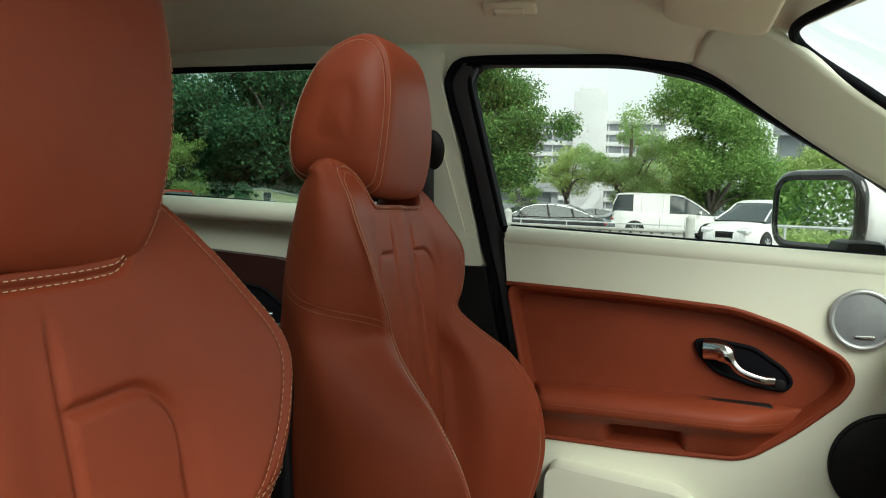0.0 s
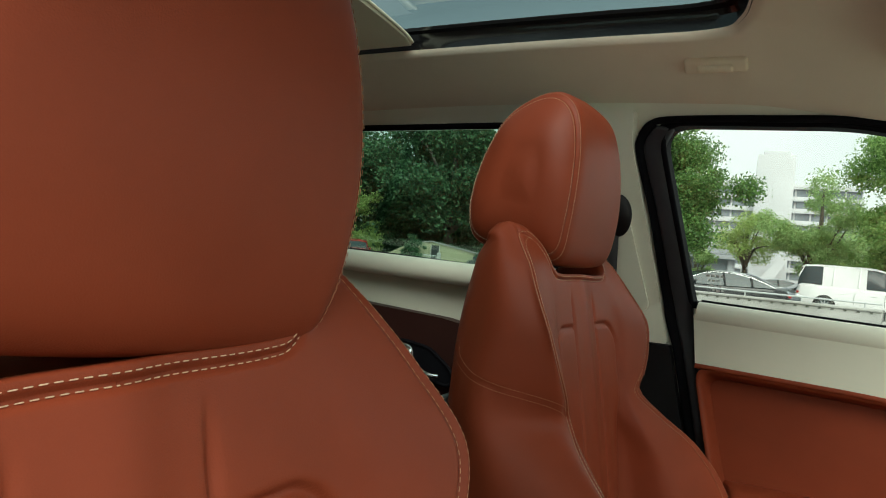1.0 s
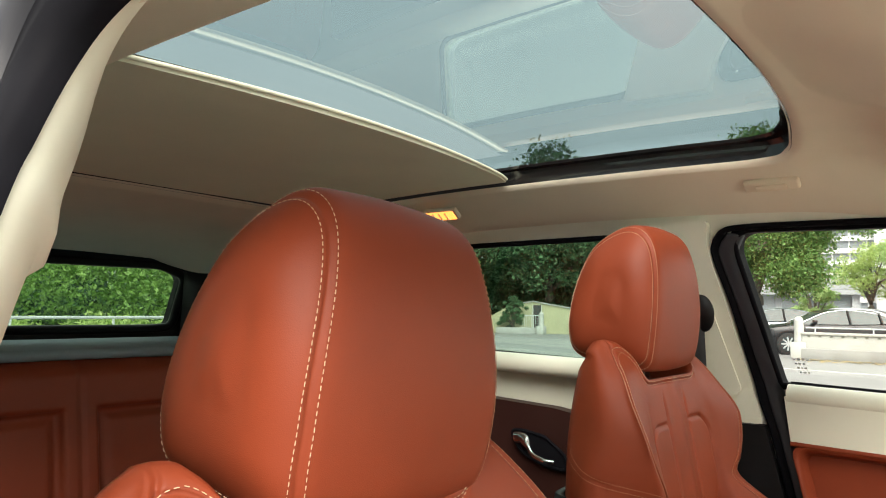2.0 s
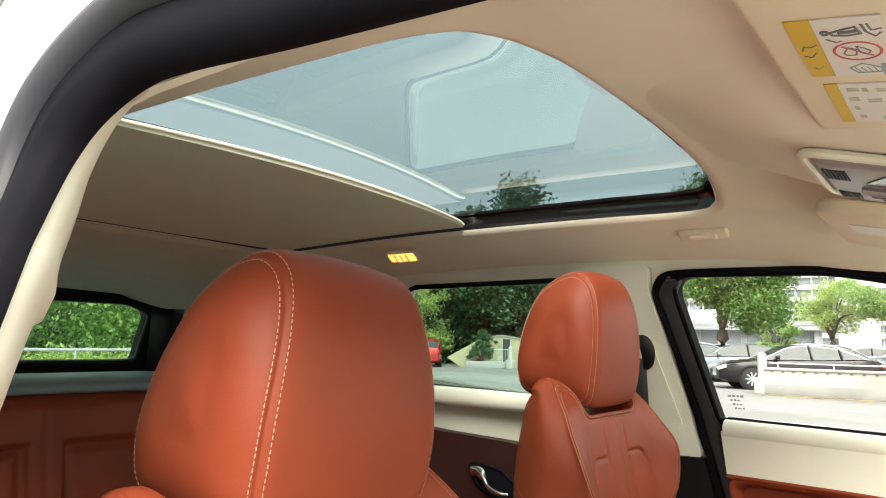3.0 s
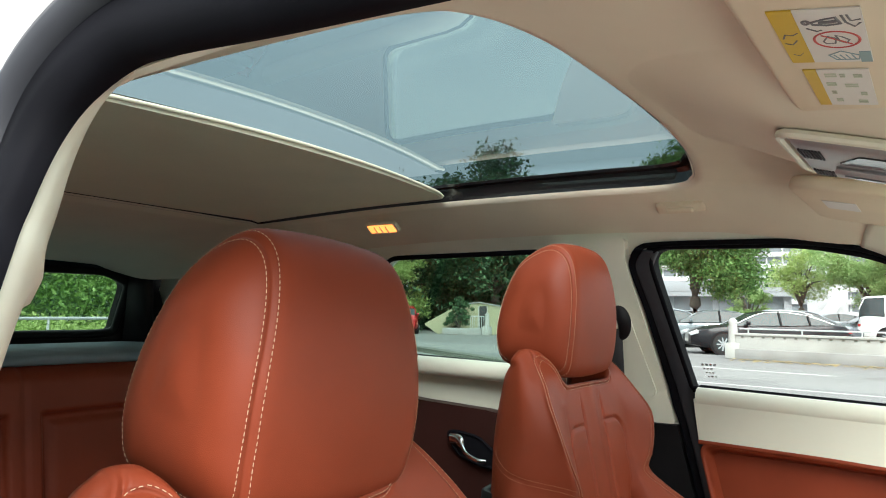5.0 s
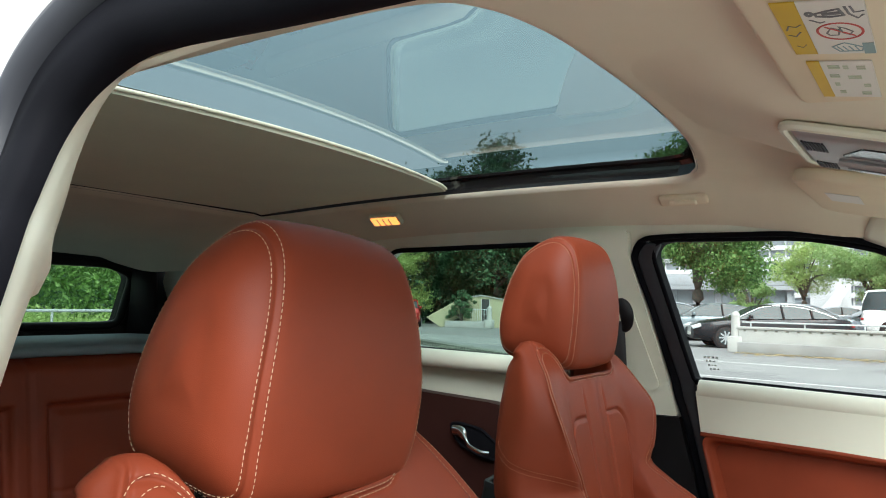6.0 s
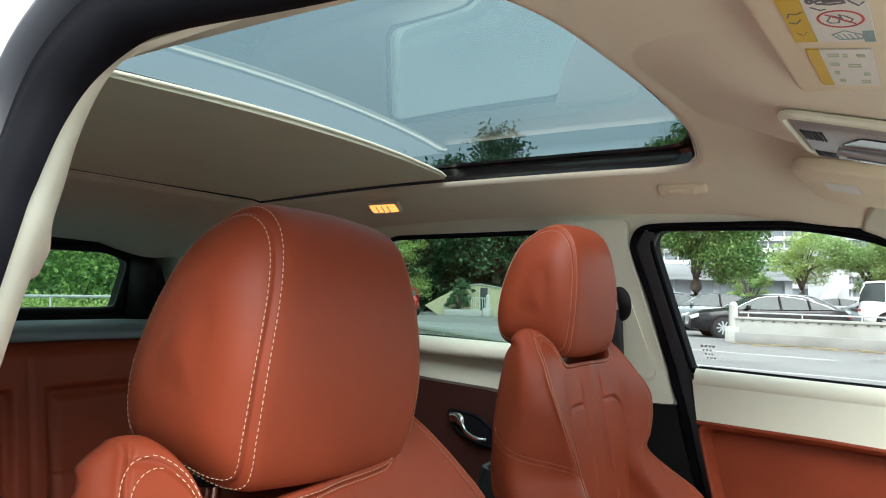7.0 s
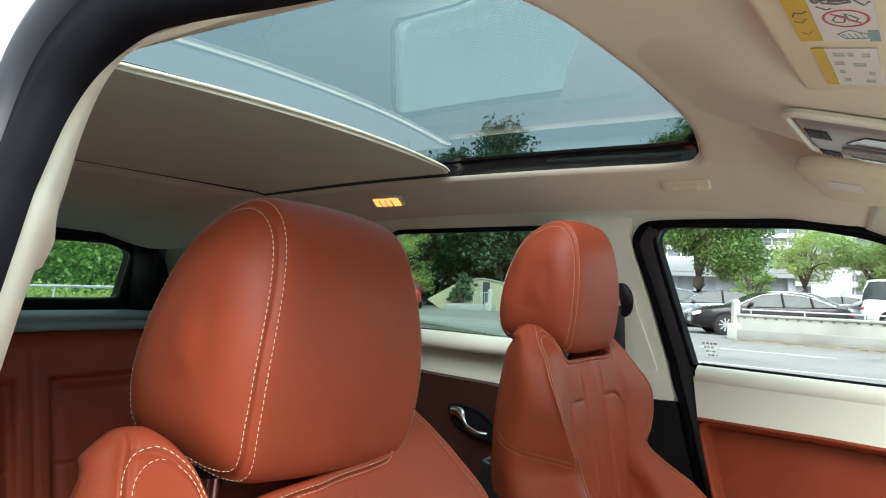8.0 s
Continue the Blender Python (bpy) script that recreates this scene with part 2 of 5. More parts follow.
def box(size, at=(0, 0, 0), bevel=0.0, segments=2, m=None):
    bm = bmesh.new()
    bmesh.ops.create_cube(bm, size=1.0, matrix=Matrix.Diagonal((*size, 1)))
    if bevel:
        bmesh.ops.bevel(bm, geom=bm.edges[:], offset=bevel, segments=segments, affect="EDGES", profile=0.5)
    bmesh.ops.transform(bm, matrix=(m or Matrix.Translation(at)), verts=bm.verts)
    return bm


def cylinder(r, depth, m, segments=32, r2=None, bevel=0.0):
    bm = bmesh.new()
    bmesh.ops.create_cone(bm, cap_ends=True, segments=segments, radius1=r, radius2=r if r2 is None else r2, depth=depth)
    if bevel:
        bmesh.ops.bevel(bm, geom=[e for e in bm.edges if e.calc_face_angle(0) > 0.8], offset=bevel, segments=2, affect="EDGES", profile=0.5)
    bmesh.ops.transform(bm, matrix=m, verts=bm.verts)
    return bm


def merge(*many):
    out = bmesh.new()
    for bm in many:
        me = bpy.data.meshes.new("tmp")
        bm.to_mesh(me)
        bm.free()
        out.from_mesh(me)
        bpy.data.meshes.remove(me)
    return out


def plate(outline, holes, place, thickness, inward, folds=()):
    """A panel from a 2D outline with holes, laid by place(a, b) and thickened along the vector inward."""
    bm = bmesh.new()
    for loop in (outline, *holes):
        vs = [bm.verts.new((a, b, 0)) for a, b in loop]
        for i in range(len(vs)):
            bm.edges.new((vs[i], vs[(i + 1) % len(vs)]))
    bmesh.ops.triangle_fill(bm, use_beauty=True, use_dissolve=False, edges=bm.edges[:])
    for level in folds:
        bmesh.ops.bisect_plane(bm, geom=bm.verts[:] + bm.edges[:] + bm.faces[:], dist=1e-5, plane_co=(0, level, 0), plane_no=(0, 1, 0))
    for v in bm.verts:
        v.co = place(v.co.x, v.co.y)
    made = bmesh.ops.extrude_face_region(bm, geom=bm.faces[:])
    moved = [g for g in made["geom"] if isinstance(g, bmesh.types.BMVert)]
    bmesh.ops.translate(bm, vec=Vector(inward) * thickness, verts=moved)
    return bm


def round_loop(points, radius, n=6, sharp=()):
    """Rounds the corners of a 2D loop, but for those listed in sharp."""
    out = []
    m = len(points)
    for i in range(m):
        p, q, r = (np.array(points[(i + k) % m], float) for k in (-1, 0, 1))
        a, b = p - q, r - q
        rad = min(0.004 if i in sharp else radius, 0.45 * np.linalg.norm(a), 0.45 * np.linalg.norm(b))
        s, e = q + a / np.linalg.norm(a) * rad, q + b / np.linalg.norm(b) * rad
        for k in range(n + 1):
            f = k / n
            out.append(tuple((1 - f) ** 2 * s + 2 * f * (1 - f) * q + f * f * e))
    return out


def stitches(points, length=0.0036, gap=0.0015, r=0.00036):
    """Thread dashes along a polyline, as one mesh."""
    p = [Vector(q) for q in points]
    verts, faces = [], []
    pos, nxt, on = 0.0, 0.0, True
    marks = []
    for a, b in zip(p, p[1:]):
        d = (b - a).length
        while nxt <= pos + d and d > 1e-9:
            marks.append(a.lerp(b, (nxt - pos) / d))
            nxt += length if on else gap
            on = not on
        pos += d
    for a, b in zip(marks[0::2], marks[1::2]):
        t = (b - a).normalized()
        s = t.cross(Vector((0.3, 0.5, 0.8))).normalized() * r
        u = t.cross(s).normalized() * r
        base = len(verts)
        i0, i1 = a.lerp(b, 0.15), a.lerp(b, 0.85)
        verts.append(a)
        for c in (i0, i1):
            verts.extend([c + s, c + u, c - s, c - u])
        verts.append(b)
        for k in range(4):
            k2 = (k + 1) % 4
            faces.append((base, base + 1 + k2, base + 1 + k))
            faces.append((base + 1 + k, base + 1 + k2, base + 5 + k2, base + 5 + k))
            faces.append((base + 9, base + 5 + k, base + 5 + k2))
    bm = bmesh.new()
    vs = [bm.verts.new(q) for q in verts]
    for f in faces:
        bm.faces.new([vs[i] for i in f])
    return bm


def smooth01(x):
    x = min(1.0, max(0.0, x))
    return x * x * (3 - 2 * x)


def bell(d, w):
    return math.exp(-(d / w) ** 2)


# ---- front seats ----
# All in the seat's own space: x forward, y to the car's left, z up from the neck seam.
HEAD_PROFILE = [(0.003, -0.012), (0.014, 0.030), (0.018, 0.088), (0.014, 0.145), (0.001, 0.188), (-0.024, 0.208), (-0.058, 0.204),
                (-0.097, 0.178), (-0.120, 0.134), (-0.133, 0.082), (-0.136, 0.034), (-0.121, 0.001), (-0.070, -0.011), (-0.026, -0.020)]
HEAD_SEAM, HEAD_FLAT, HEAD_END = 0.100, 0.078, 0.118


def head_point(k, prof, centre, y, inner=1.0):
    """A point of the headrest: prof[k] swept across to y, with domed ends; inner < 1 lies on the end cap."""
    q = prof[k]
    s = min(1.0, max(0.0, abs(y) - HEAD_FLAT) / (HEAD_END - HEAD_FLAT))
    shrink = 0.36 + 0.64 * (1 - s**2.9) ** 0.5
    shrink *= inner
    x = centre[0] + (q[0] - centre[0]) * shrink
    z = centre[1] + (q[1] - centre[1]) * shrink
    slim = 0.10 + 0.11 * smooth01((shrink - 0.40) / 0.58)
    taper = 1.0 - slim * smooth01((z - 0.05) / 0.17) - 0.06 * smooth01((0.03 - z) / 0.06)
    groove = 0.0026 * bell(abs(y) - HEAD_SEAM, 0.0024)
    pillow = 0.004 * math.cos(min(1.0, abs(y) / 0.095) * math.pi / 2)
    d = Vector((q[0] - centre[0], 0, q[1] - centre[1])).normalized() * (pillow - groove)
    cap = 0.004 * (1 - inner**2) ** 2
    return Vector((x + d.x * inner, (y + math.copysign(cap, y)) * taper, z + d.z * inner))


BACK_XC = [(-0.56, 0.062), (-0.42, 0.068), (-0.30, 0.056), (-0.17, 0.035), (-0.075, 0.017), (0.0, 0.0), (0.05, -0.012)]
BACK_UI = [(-0.56, 0.125), (-0.30, 0.128), (-0.19, 0.108), (-0.14, 0.112), (-0.075, 0.112), (0.0, 0.095), (0.05, 0.080)]
BACK_UR = [(-0.56, 0.222), (-0.40, 0.226), (-0.316, 0.221), (-0.255, 0.205), (-0.21, 0.170), (-0.18, 0.144), (-0.15, 0.166), (-0.115, 0.190), (-0.075, 0.203), (-0.03, 0.186), (0.0, 0.168), (0.03, 0.150), (0.05, 0.136)]
BACK_DR = [(-0.56, 0.115), (-0.45, 0.135), (-0.375, 0.134), (-0.316, 0.122), (-0.255, 0.086), (-0.215, 0.046), (-0.18, 0.020), (-0.15, 0.027), (-0.115, 0.031), (-0.075, 0.030), (-0.03, 0.013), (0.0, 0.001), (0.02, -0.010), (0.05, -0.026)]
BACK_HS = [(-0.56, 0.258), (-0.30, 0.254), (-0.17, 0.232), (-0.115, 0.225), (-0.06, 0.211), (0.0, 0.186), (0.03, 0.166), (0.05, 0.152)]
BACK_XS = [(-0.56, 0.045), (-0.40, 0.060), (-0.30, 0.045), (-0.17, -0.018), (-0.08, -0.014), (0.0, -0.036), (0.05, -0.058)]
BACK_XB = [(-0.56, -0.075), (-0.30, -0.100), (0.0, -0.108), (0.05, -0.104)]
BACK_KNOTS = [0.0, 0.20, 0.40, 0.52, 0.62, 0.69, 0.78, 0.84, 0.90, 0.935, 1.0]
BACK_TOP = [(0.0, -0.007), (0.36, -0.007), (0.44, 0.003), (0.51, 0.026), (0.57, 0.044), (0.63, 0.046), (0.70, 0.042), (0.78, 0.029), (0.86, 0.007), (0.935, -0.019), (1.0, -0.030)]
BACK_LOW = -0.55


def groove_depth(u, z):
    """How deep the seams of the middle panel lie at a place of the backrest."""
    u = abs(u)
    g = 0.0042 * smooth01((-0.02 - z) / 0.04) * bell(u - 0.042, 0.0032) * (1.0 if z > -0.085 else max(0.35, 1 + (z + 0.085) * 3))
    if u > 0.038 and z > -0.13:
        # the arch of the side pocket panels
        cx, cz, r = 0.084, -0.112, 0.034
        if u < cx:
            d = abs(z - (cz + r))
        elif z > cz:
            d = abs(math.hypot(u - cx, z - cz) - r)
        else:
            d = abs(u - (cx + r))
        g = max(g, 0.0048 * bell(d, 0.0032) * smooth01((u - 0.036) / 0.008))
    elif z <= -0.13:
        g = max(g, (0.0048 + 0.009 * smooth01((-0.16 - z) / 0.06)) * bell(u - (0.118 + 0.02 * (-0.13 - z)), 0.0045))
    return g


def back_point(a, r):
    """A point of the backrest's skin: a from -1 to 1 runs round from the middle of the back by the front, r from 0 to 1 upwards."""
    s, w = (1 if a >= 0 else -1), abs(a)
    z = BACK_LOW + r * (curve1(BACK_TOP, w) - BACK_LOW)
    xc, ui, ur, dr = curve1(BACK_XC, z), curve1(BACK_UI, z), curve1(BACK_UR, z), curve1(BACK_DR, z)
    hs, xs, xb = curve1(BACK_HS, z), curve1(BACK_XS, z), curve1(BACK_XB, z)
    low = smooth01((-0.175 - z) / 0.05)
    pts = [(0, xc), (0.5 * ui, xc), (ui, xc + 0.003 - 0.006 * low), (ui + (0.36 - 0.16 * low) * (ur - ui), xc + (0.46 + 0.06 * low) * dr), (ur, xc + dr), (0.55 * ur + 0.45 * hs, xc + dr - 0.006 - 0.12 * abs(dr)),
           (hs, xs), (hs - 0.028, 0.45 * xs + 0.55 * xb), (hs - 0.068, xb + 0.008), (hs - 0.10, xb - 0.002), (0, xb - 0.014)]
    k = max(i for i in range(len(BACK_KNOTS) - 1) if BACK_KNOTS[i] <= w)
    f = (w - BACK_KNOTS[k]) / (BACK_KNOTS[k + 1] - BACK_KNOTS[k])
    p = [np.array(q) for q in pts]
    b, c = p[k], p[k + 1]
    aa = p[k - 1] if k else np.array((-p[1][0], p[1][1]))
    d = p[k + 2] if k + 2 < len(p) else np.array((-p[-2][0], p[-2][1]))
    q = 0.5 * (2 * b + (c - aa) * f + (2 * aa - 5 * b + 4 * c - d) * f**2 + (3 * b - aa - 3 * c + d) * f**3)
    u, x = q
    if w < 0.60:
        x -= groove_depth(u, z)
        x += 0.004 * bell(abs(u) - 0.0, 0.02) * (1 if z > -0.3 else 0.5)
    # seam on the ridge, and the one that runs from the side to it
    dist = abs(w - 0.62) * 0.35
    if z < -0.105 and w > 0.62:
        side = 0.62 + 0.26 * smooth01((z + 0.178) / 0.070)
        dist = min(dist, abs(w - side) * 0.30)
    g = 0.0030 * bell(dist, 0.0030)
    # piping round the neck
    edge = (curve1(BACK_TOP, w) - z)
    if w < 0.62:
        g += 0.0030 * bell(edge - 0.0075, 0.0020)
    return Vector((x - g, s * (u - 0.5 * g), z))


def build_seat(name, label):
    seat = thing(name, label, "car seat", group="front seats")
    # headrest
    n_prof = 110
    prof = spline(HEAD_PROFILE, n_prof, True)
    centre = np.mean(prof, axis=0)
    half = [*np.linspace(0.0, 0.088, 16), *np.linspace(0.0895, 0.1085, 26), *(HEAD_END - (HEAD_END - 0.1095) * np.linspace(1, 0, 14) ** 2)]
    ys = [-y for y in reversed(half[1:])] + half
    inners = (0.93, 0.82, 0.66, 0.48, 0.30, 0.12)
    rows = [[head_point(k, prof, centre, -HEAD_END, i) for k in range(n_prof)] for i in reversed(inners)]
    rows += [[head_point(k, prof, centre, y) for k in range(n_prof)] for y in ys]
    rows += [[head_point(k, prof, centre, HEAD_END, i) for k in range(n_prof)] for i in inners]
    bm = grid_mesh(rows, False, True)
    bm.verts.ensure_lookup_table()
    last = (len(rows) - 1) * n_prof
    for ring in ([bm.verts[k] for k in range(n_prof)], [bm.verts[last + k] for k in range(n_prof)]):
        bm.faces.new(ring)
    headrest = part("headrest", bm, LEATHER, seat, smooth=True)
    for sgn in (1, -1):
        for off in (-0.0042, 0.0042):
            line = [head_point(k % n_prof, prof, centre, sgn * (HEAD_SEAM + off)) for k in range(0, n_prof + 1)]
            mid = Vector((centre[0], 0, centre[1]))
            line = [q + (Vector((q.x, 0, q.z)) - mid).normalized() * 0.0006 + Vector((0, sgn * 0.0003, 0)) for q in line]
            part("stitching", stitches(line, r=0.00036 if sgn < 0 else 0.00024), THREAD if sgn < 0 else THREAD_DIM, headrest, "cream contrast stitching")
    for y in (-0.062, 0.062):
        post = part("headrest_post", tube([(-0.070, y, -0.10), (-0.068, y, -0.03), (-0.066, y, 0.03)], 0.0065, 14), CHROME, seat, "chrome headrest post")
        part("collar", cylinder(0.013, 0.012, pose(-0.0735, y, -0.022), 20, bevel=0.003), BLACK, post)
    # backrest
    cols = sorted(set([round(float(v), 5) for v in [*np.linspace(0, 0.60, 84), *np.linspace(0.60, 0.64, 12), *np.linspace(0.64, 0.90, 40), *np.linspace(0.90, 1.0, 12)]]))
    cols = [-c for c in reversed(cols[1:-1])] + cols
    rs = sorted(set([round(float(v), 5) for v in [*np.linspace(0, 0.70, 40), *np.linspace(0.70, 0.94, 60), *np.linspace(0.94, 1.0, 26)]]))
    rows = [[back_point(a, r) for a in cols] for r in rs]
    for pull, rise in ((0.16, 0.0045), (0.45, 0.0065), (0.8, 0.004)):
        row = []
        for a, q in zip(cols, rows[len(rs) - 1]):
            mid = -0.070
            drop = 0.0 if abs(a) > 0.52 else -0.040 * pull
            row.append(Vector((q.x + (mid - q.x) * pull, q.y * (1 - 0.05 * pull), q.z + rise + drop)))
        rows.append(row)
    bm = grid_mesh(rows, False, True)
    bm.verts.ensure_lookup_table()
    n = len(cols)
    top = [bm.verts[(len(rows) - 1) * n + k] for k in range(n)]
    edges = [e for e in bm.edges if e.is_boundary and e.verts[0] in top and e.verts[1] in top]
    bmesh.ops.triangle_fill(bm, use_beauty=True, edges=edges)
    backrest = part("backrest", bm, LEATHER, seat, smooth=True)
    lift = 0.0008
    for sgn in (1, -1):
        for off in (-0.011, 0.013):
            edge, w0 = (0.0085 if off < 0 else 0.0035), 0.62 + off
            route = [(w0, d) for d in np.linspace(0.58, edge + 0.020, 200)]
            route += [(w0 - 0.06 * (1 - math.cos(k)), edge + 0.020 * (1 - math.sin(k))) for k in np.linspace(0, math.pi / 2, 24)]
            line = []
            for w, d in route:
                top_z = curve1(BACK_TOP, w)
                line.append(back_point(sgn * w, max(0.0, (top_z - d - BACK_LOW) / (top_z - BACK_LOW))) + Vector((lift, sgn * lift, 0)))
            # same thread both sides, only coloured duller on the inner one
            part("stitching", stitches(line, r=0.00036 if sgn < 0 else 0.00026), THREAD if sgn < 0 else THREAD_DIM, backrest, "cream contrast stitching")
        for off in (-0.02, 0.02):
            line = []
            for z in np.linspace(-0.108, -0.182, 60):
                w = 0.62 + 0.26 * smooth01((z + 0.178) / 0.070) + off
                r = (z - BACK_LOW) / (curve1(BACK_TOP, w) - BACK_LOW)
                line.append(back_point(sgn * w, r) + Vector((lift * 0.6, sgn * lift, 0)))
            part("stitching", stitches(line, r=0.0003), THREAD_DIM, backrest, "cream contrast stitching")
    for depth in (0.0035, 0.0085):
        line = []
        reach = 0.541 if depth > 0.008 else 0.580
        for w in np.linspace(-reach, reach, 200):
            r = (curve1(BACK_TOP, abs(w)) - depth - BACK_LOW) / (curve1(BACK_TOP, abs(w)) - BACK_LOW)
            line.append(back_point(w, r) + Vector((lift, 0, lift * 0.4)))
        part("stitching", stitches(line, r=0.00034), THREAD, backrest, "cream contrast stitching")
    # rear shell of the backrest
    rows = [[Vector((curve1(BACK_XB, z) - 0.008 - 0.016 * math.cos(f * math.pi / 2) + 0.060 * smooth01((abs(f) - 0.78) / 0.22) ** 2, f * (curve1(BACK_HS, z) - 0.016 - 0.02 * smooth01((z + 0.24) / 0.06)), z))
             for f in np.linspace(-1, 1, 48)] for z in np.linspace(-0.54, -0.18, 30)]
    part("back_shell", solid(grid_mesh(rows), 0.012), BLACK, seat, "black plastic back shell", smooth=True)
    # cushion with bolsters
    rows = []
    for x in np.linspace(-0.06, 0.46, 30):
        f = (x + 0.06) / 0.52
        row = []
        for y in np.linspace(-0.262, 0.262, 60):
            e = abs(y) / 0.262
            ztop = -0.60 + 0.03 * f + 0.055 * smooth01((e - 0.58) / 0.25) * (1 - 0.4 * f) - 0.16 * smooth01((e - 0.86) / 0.14) ** 2 - 0.10 * smooth01((f - 0.82) / 0.18) ** 2
            ztop -= 0.005 * bell(abs(y) - 0.145, 0.004)
            row.append(Vector((x, y, ztop)))
        rows.append(row)
    part("seat_cushion", solid(grid_mesh(rows), 0.02), LEATHER, seat, smooth=True)
    part("seat_base", box((0.50, 0.46, 0.14), (0.20, 0, -0.73), 0.02), BLACK, seat, "black plastic seat base")
    part("seat_rail", box((0.50, 0.05, 0.05), (0.20, 0.19, -0.80), 0.006), BLACK, seat)
    part("seat_rail", box((0.50, 0.05, 0.05), (0.20, -0.19, -0.80), 0.006), BLACK, seat)
    return seat


FAR_SEAT, NEAR_SEAT = (0.0, 0.388, 1.168), (0.108, -0.409, 1.129)
far_seat = build_seat("front_seat", "tan leather car seat with raised headrest and cream stitching")
far_seat.matrix_basis = pose(*FAR_SEAT)
near_seat = copy_thing(far_seat, pose(*NEAR_SEAT, 2.6, 0, 2.0))
tagged(near_seat, "tan leather front seat beside the open doorway, set further forward")
for ob in far_seat.children:
    if ob.name.startswith("headrest"):
        ob.location = (0.005, 0.0, 0.024)  # the passenger's headrest is raised a little
for ob in near_seat.children:
    if ob.name.startswith("headrest"):
        ob.scale = (1.0, 1.02, 0.955)
        ob.location, ob.rotation_euler = (0.0, 0.024, 0.012), (radians(-6.2), 0.0, 0.0)  # and the driver's leans inwards


# ---- car: shell ----
def wall_y(z):
    """How far out the side wall's inner face stands at a height."""
    return 0.785 - 0.607 * (z - 1.12) if z > 1.12 else 0.785


def side_place(sign, out=0.0):
    return lambda x, z: Vector((x, sign * (wall_y(z) + out), z))


def ceiling_z(x, y):
    mid = curve1([(-1.9, 1.36), (-1.6, 1.425), (-1.3, 1.475), (-1.0, 1.500), (-0.6, 1.518), (-0.2, 1.522), (0.15, 1.517), (0.26, 1.509), (0.34, 1.495), (0.42, 1.480), (0.52, 1.464), (0.64, 1.435)], x)
    t = max(0.0, (abs(y) - 0.42) / 0.18)
    return mid - 0.008 * (y / 0.45) ** 2 - (0.068 if y > 0 else 0.050) * t**1.5


FRONT_WINDOW = round_loop([(0.077, 1.124), (0.036, 1.416), (0.320, 1.410), (0.445, 1.384), (0.575, 1.308), (0.712, 1.234), (0.93, 1.096)], 0.045, sharp=(0,))
QUARTER_WINDOW = round_loop([(-0.780, 1.164), (-0.640, 1.412), (-0.150, 1.415), (-0.170, 1.144)], 0.045)
DOOR_HOLE = round_loop([(0.16, 0.42), (0.15, 0.90), (0.10, 1.13), (0.055, 1.418), (0.330, 1.428), (0.460, 1.400), (0.590, 1.330), (0.95, 1.12), (1.08, 0.95), (1.08, 0.42)], 0.06)
WALL = [(-1.86, 0.28), (-1.86, 1.02), (-1.70, 1.30), (-1.50, 1.46), (0.38, 1.47), (0.60, 1.385), (1.10, 1.08), (1.30, 1.00), (1.30, 0.28)]



def wider(loop, by=0.035):
    """The same loop, grown outwards."""
    mx, mz = sum(p[0] for p in loop) / len(loop), sum(p[1] for p in loop) / len(loop)
    return [(mx + (a - mx) * (1 + by / 0.3), mz + (b - mz) * (1 + by / 0.14)) for a, b in loop]


wall_left = single("wall_left", plate(WALL, [FRONT_WINDOW, QUARTER_WINDOW], side_place(1), 0.03, (0, 1, 0), (1.12,)), CREAM,
                   "cream moulded plastic side trim of the car body", "wall", "structure")
wall_right = single("wall_right", plate(WALL, [DOOR_HOLE, QUARTER_WINDOW], side_place(-1, -0.016), 0.008, (0, -1, 0), (1.12,)), CREAM,
                    "cream moulded plastic side trim round the open door", "wall", "structure")
part("outer_skin", plate(WALL, [wider(FRONT_WINDOW), wider(QUARTER_WINDOW)], side_place(1, 0.034), 0.05, (0, 1, 0), (1.12,)), WHITE_PAINT, wall_left, "white painted outer body")

# frame of the open doorway: cream trim, rubber seals, white paint
DOORWAY = [(0.215, -0.745, 0.55), (0.205, -0.750, 0.85), (0.185, -0.742, 1.04), (0.158, -0.705, 1.17), (0.131, -0.662, 1.294), (0.112, -0.642, 1.334), (0.101, -0.622, 1.375), (0.112, -0.611, 1.402),
           (0.142, -0.602, 1.421), (0.180, -0.600, 1.423), (0.264, -0.600, 1.417), (0.364, -0.601, 1.411), (0.47, -0.604, 1.404), (0.60, -0.615, 1.385), (0.76, -0.65, 1.30), (0.98, -0.72, 1.14)]
arc = [Vector(q) for q in spline(DOORWAY, 120)]


def along_doorway(offsets, start=0, stop=None):
    """A band beside the doorway's edge; offsets: away from the opening, and across the car."""
    rows = []
    n = len(arc)
    for i, q in list(enumerate(arc))[start:stop]:
        t = (arc[min(n - 1, i + 1)] - arc[max(0, i - 1)]).normalized()
        out = t.cross(Vector((0, 1, 0))).normalized()
        if out.dot(q - Vector((0.5, -0.65, 1.0))) < 0:
            out = -out
        rows.append([q + out * a + Vector((0, d, 0)) for a, d in offsets])
    return grid_mesh(rows)


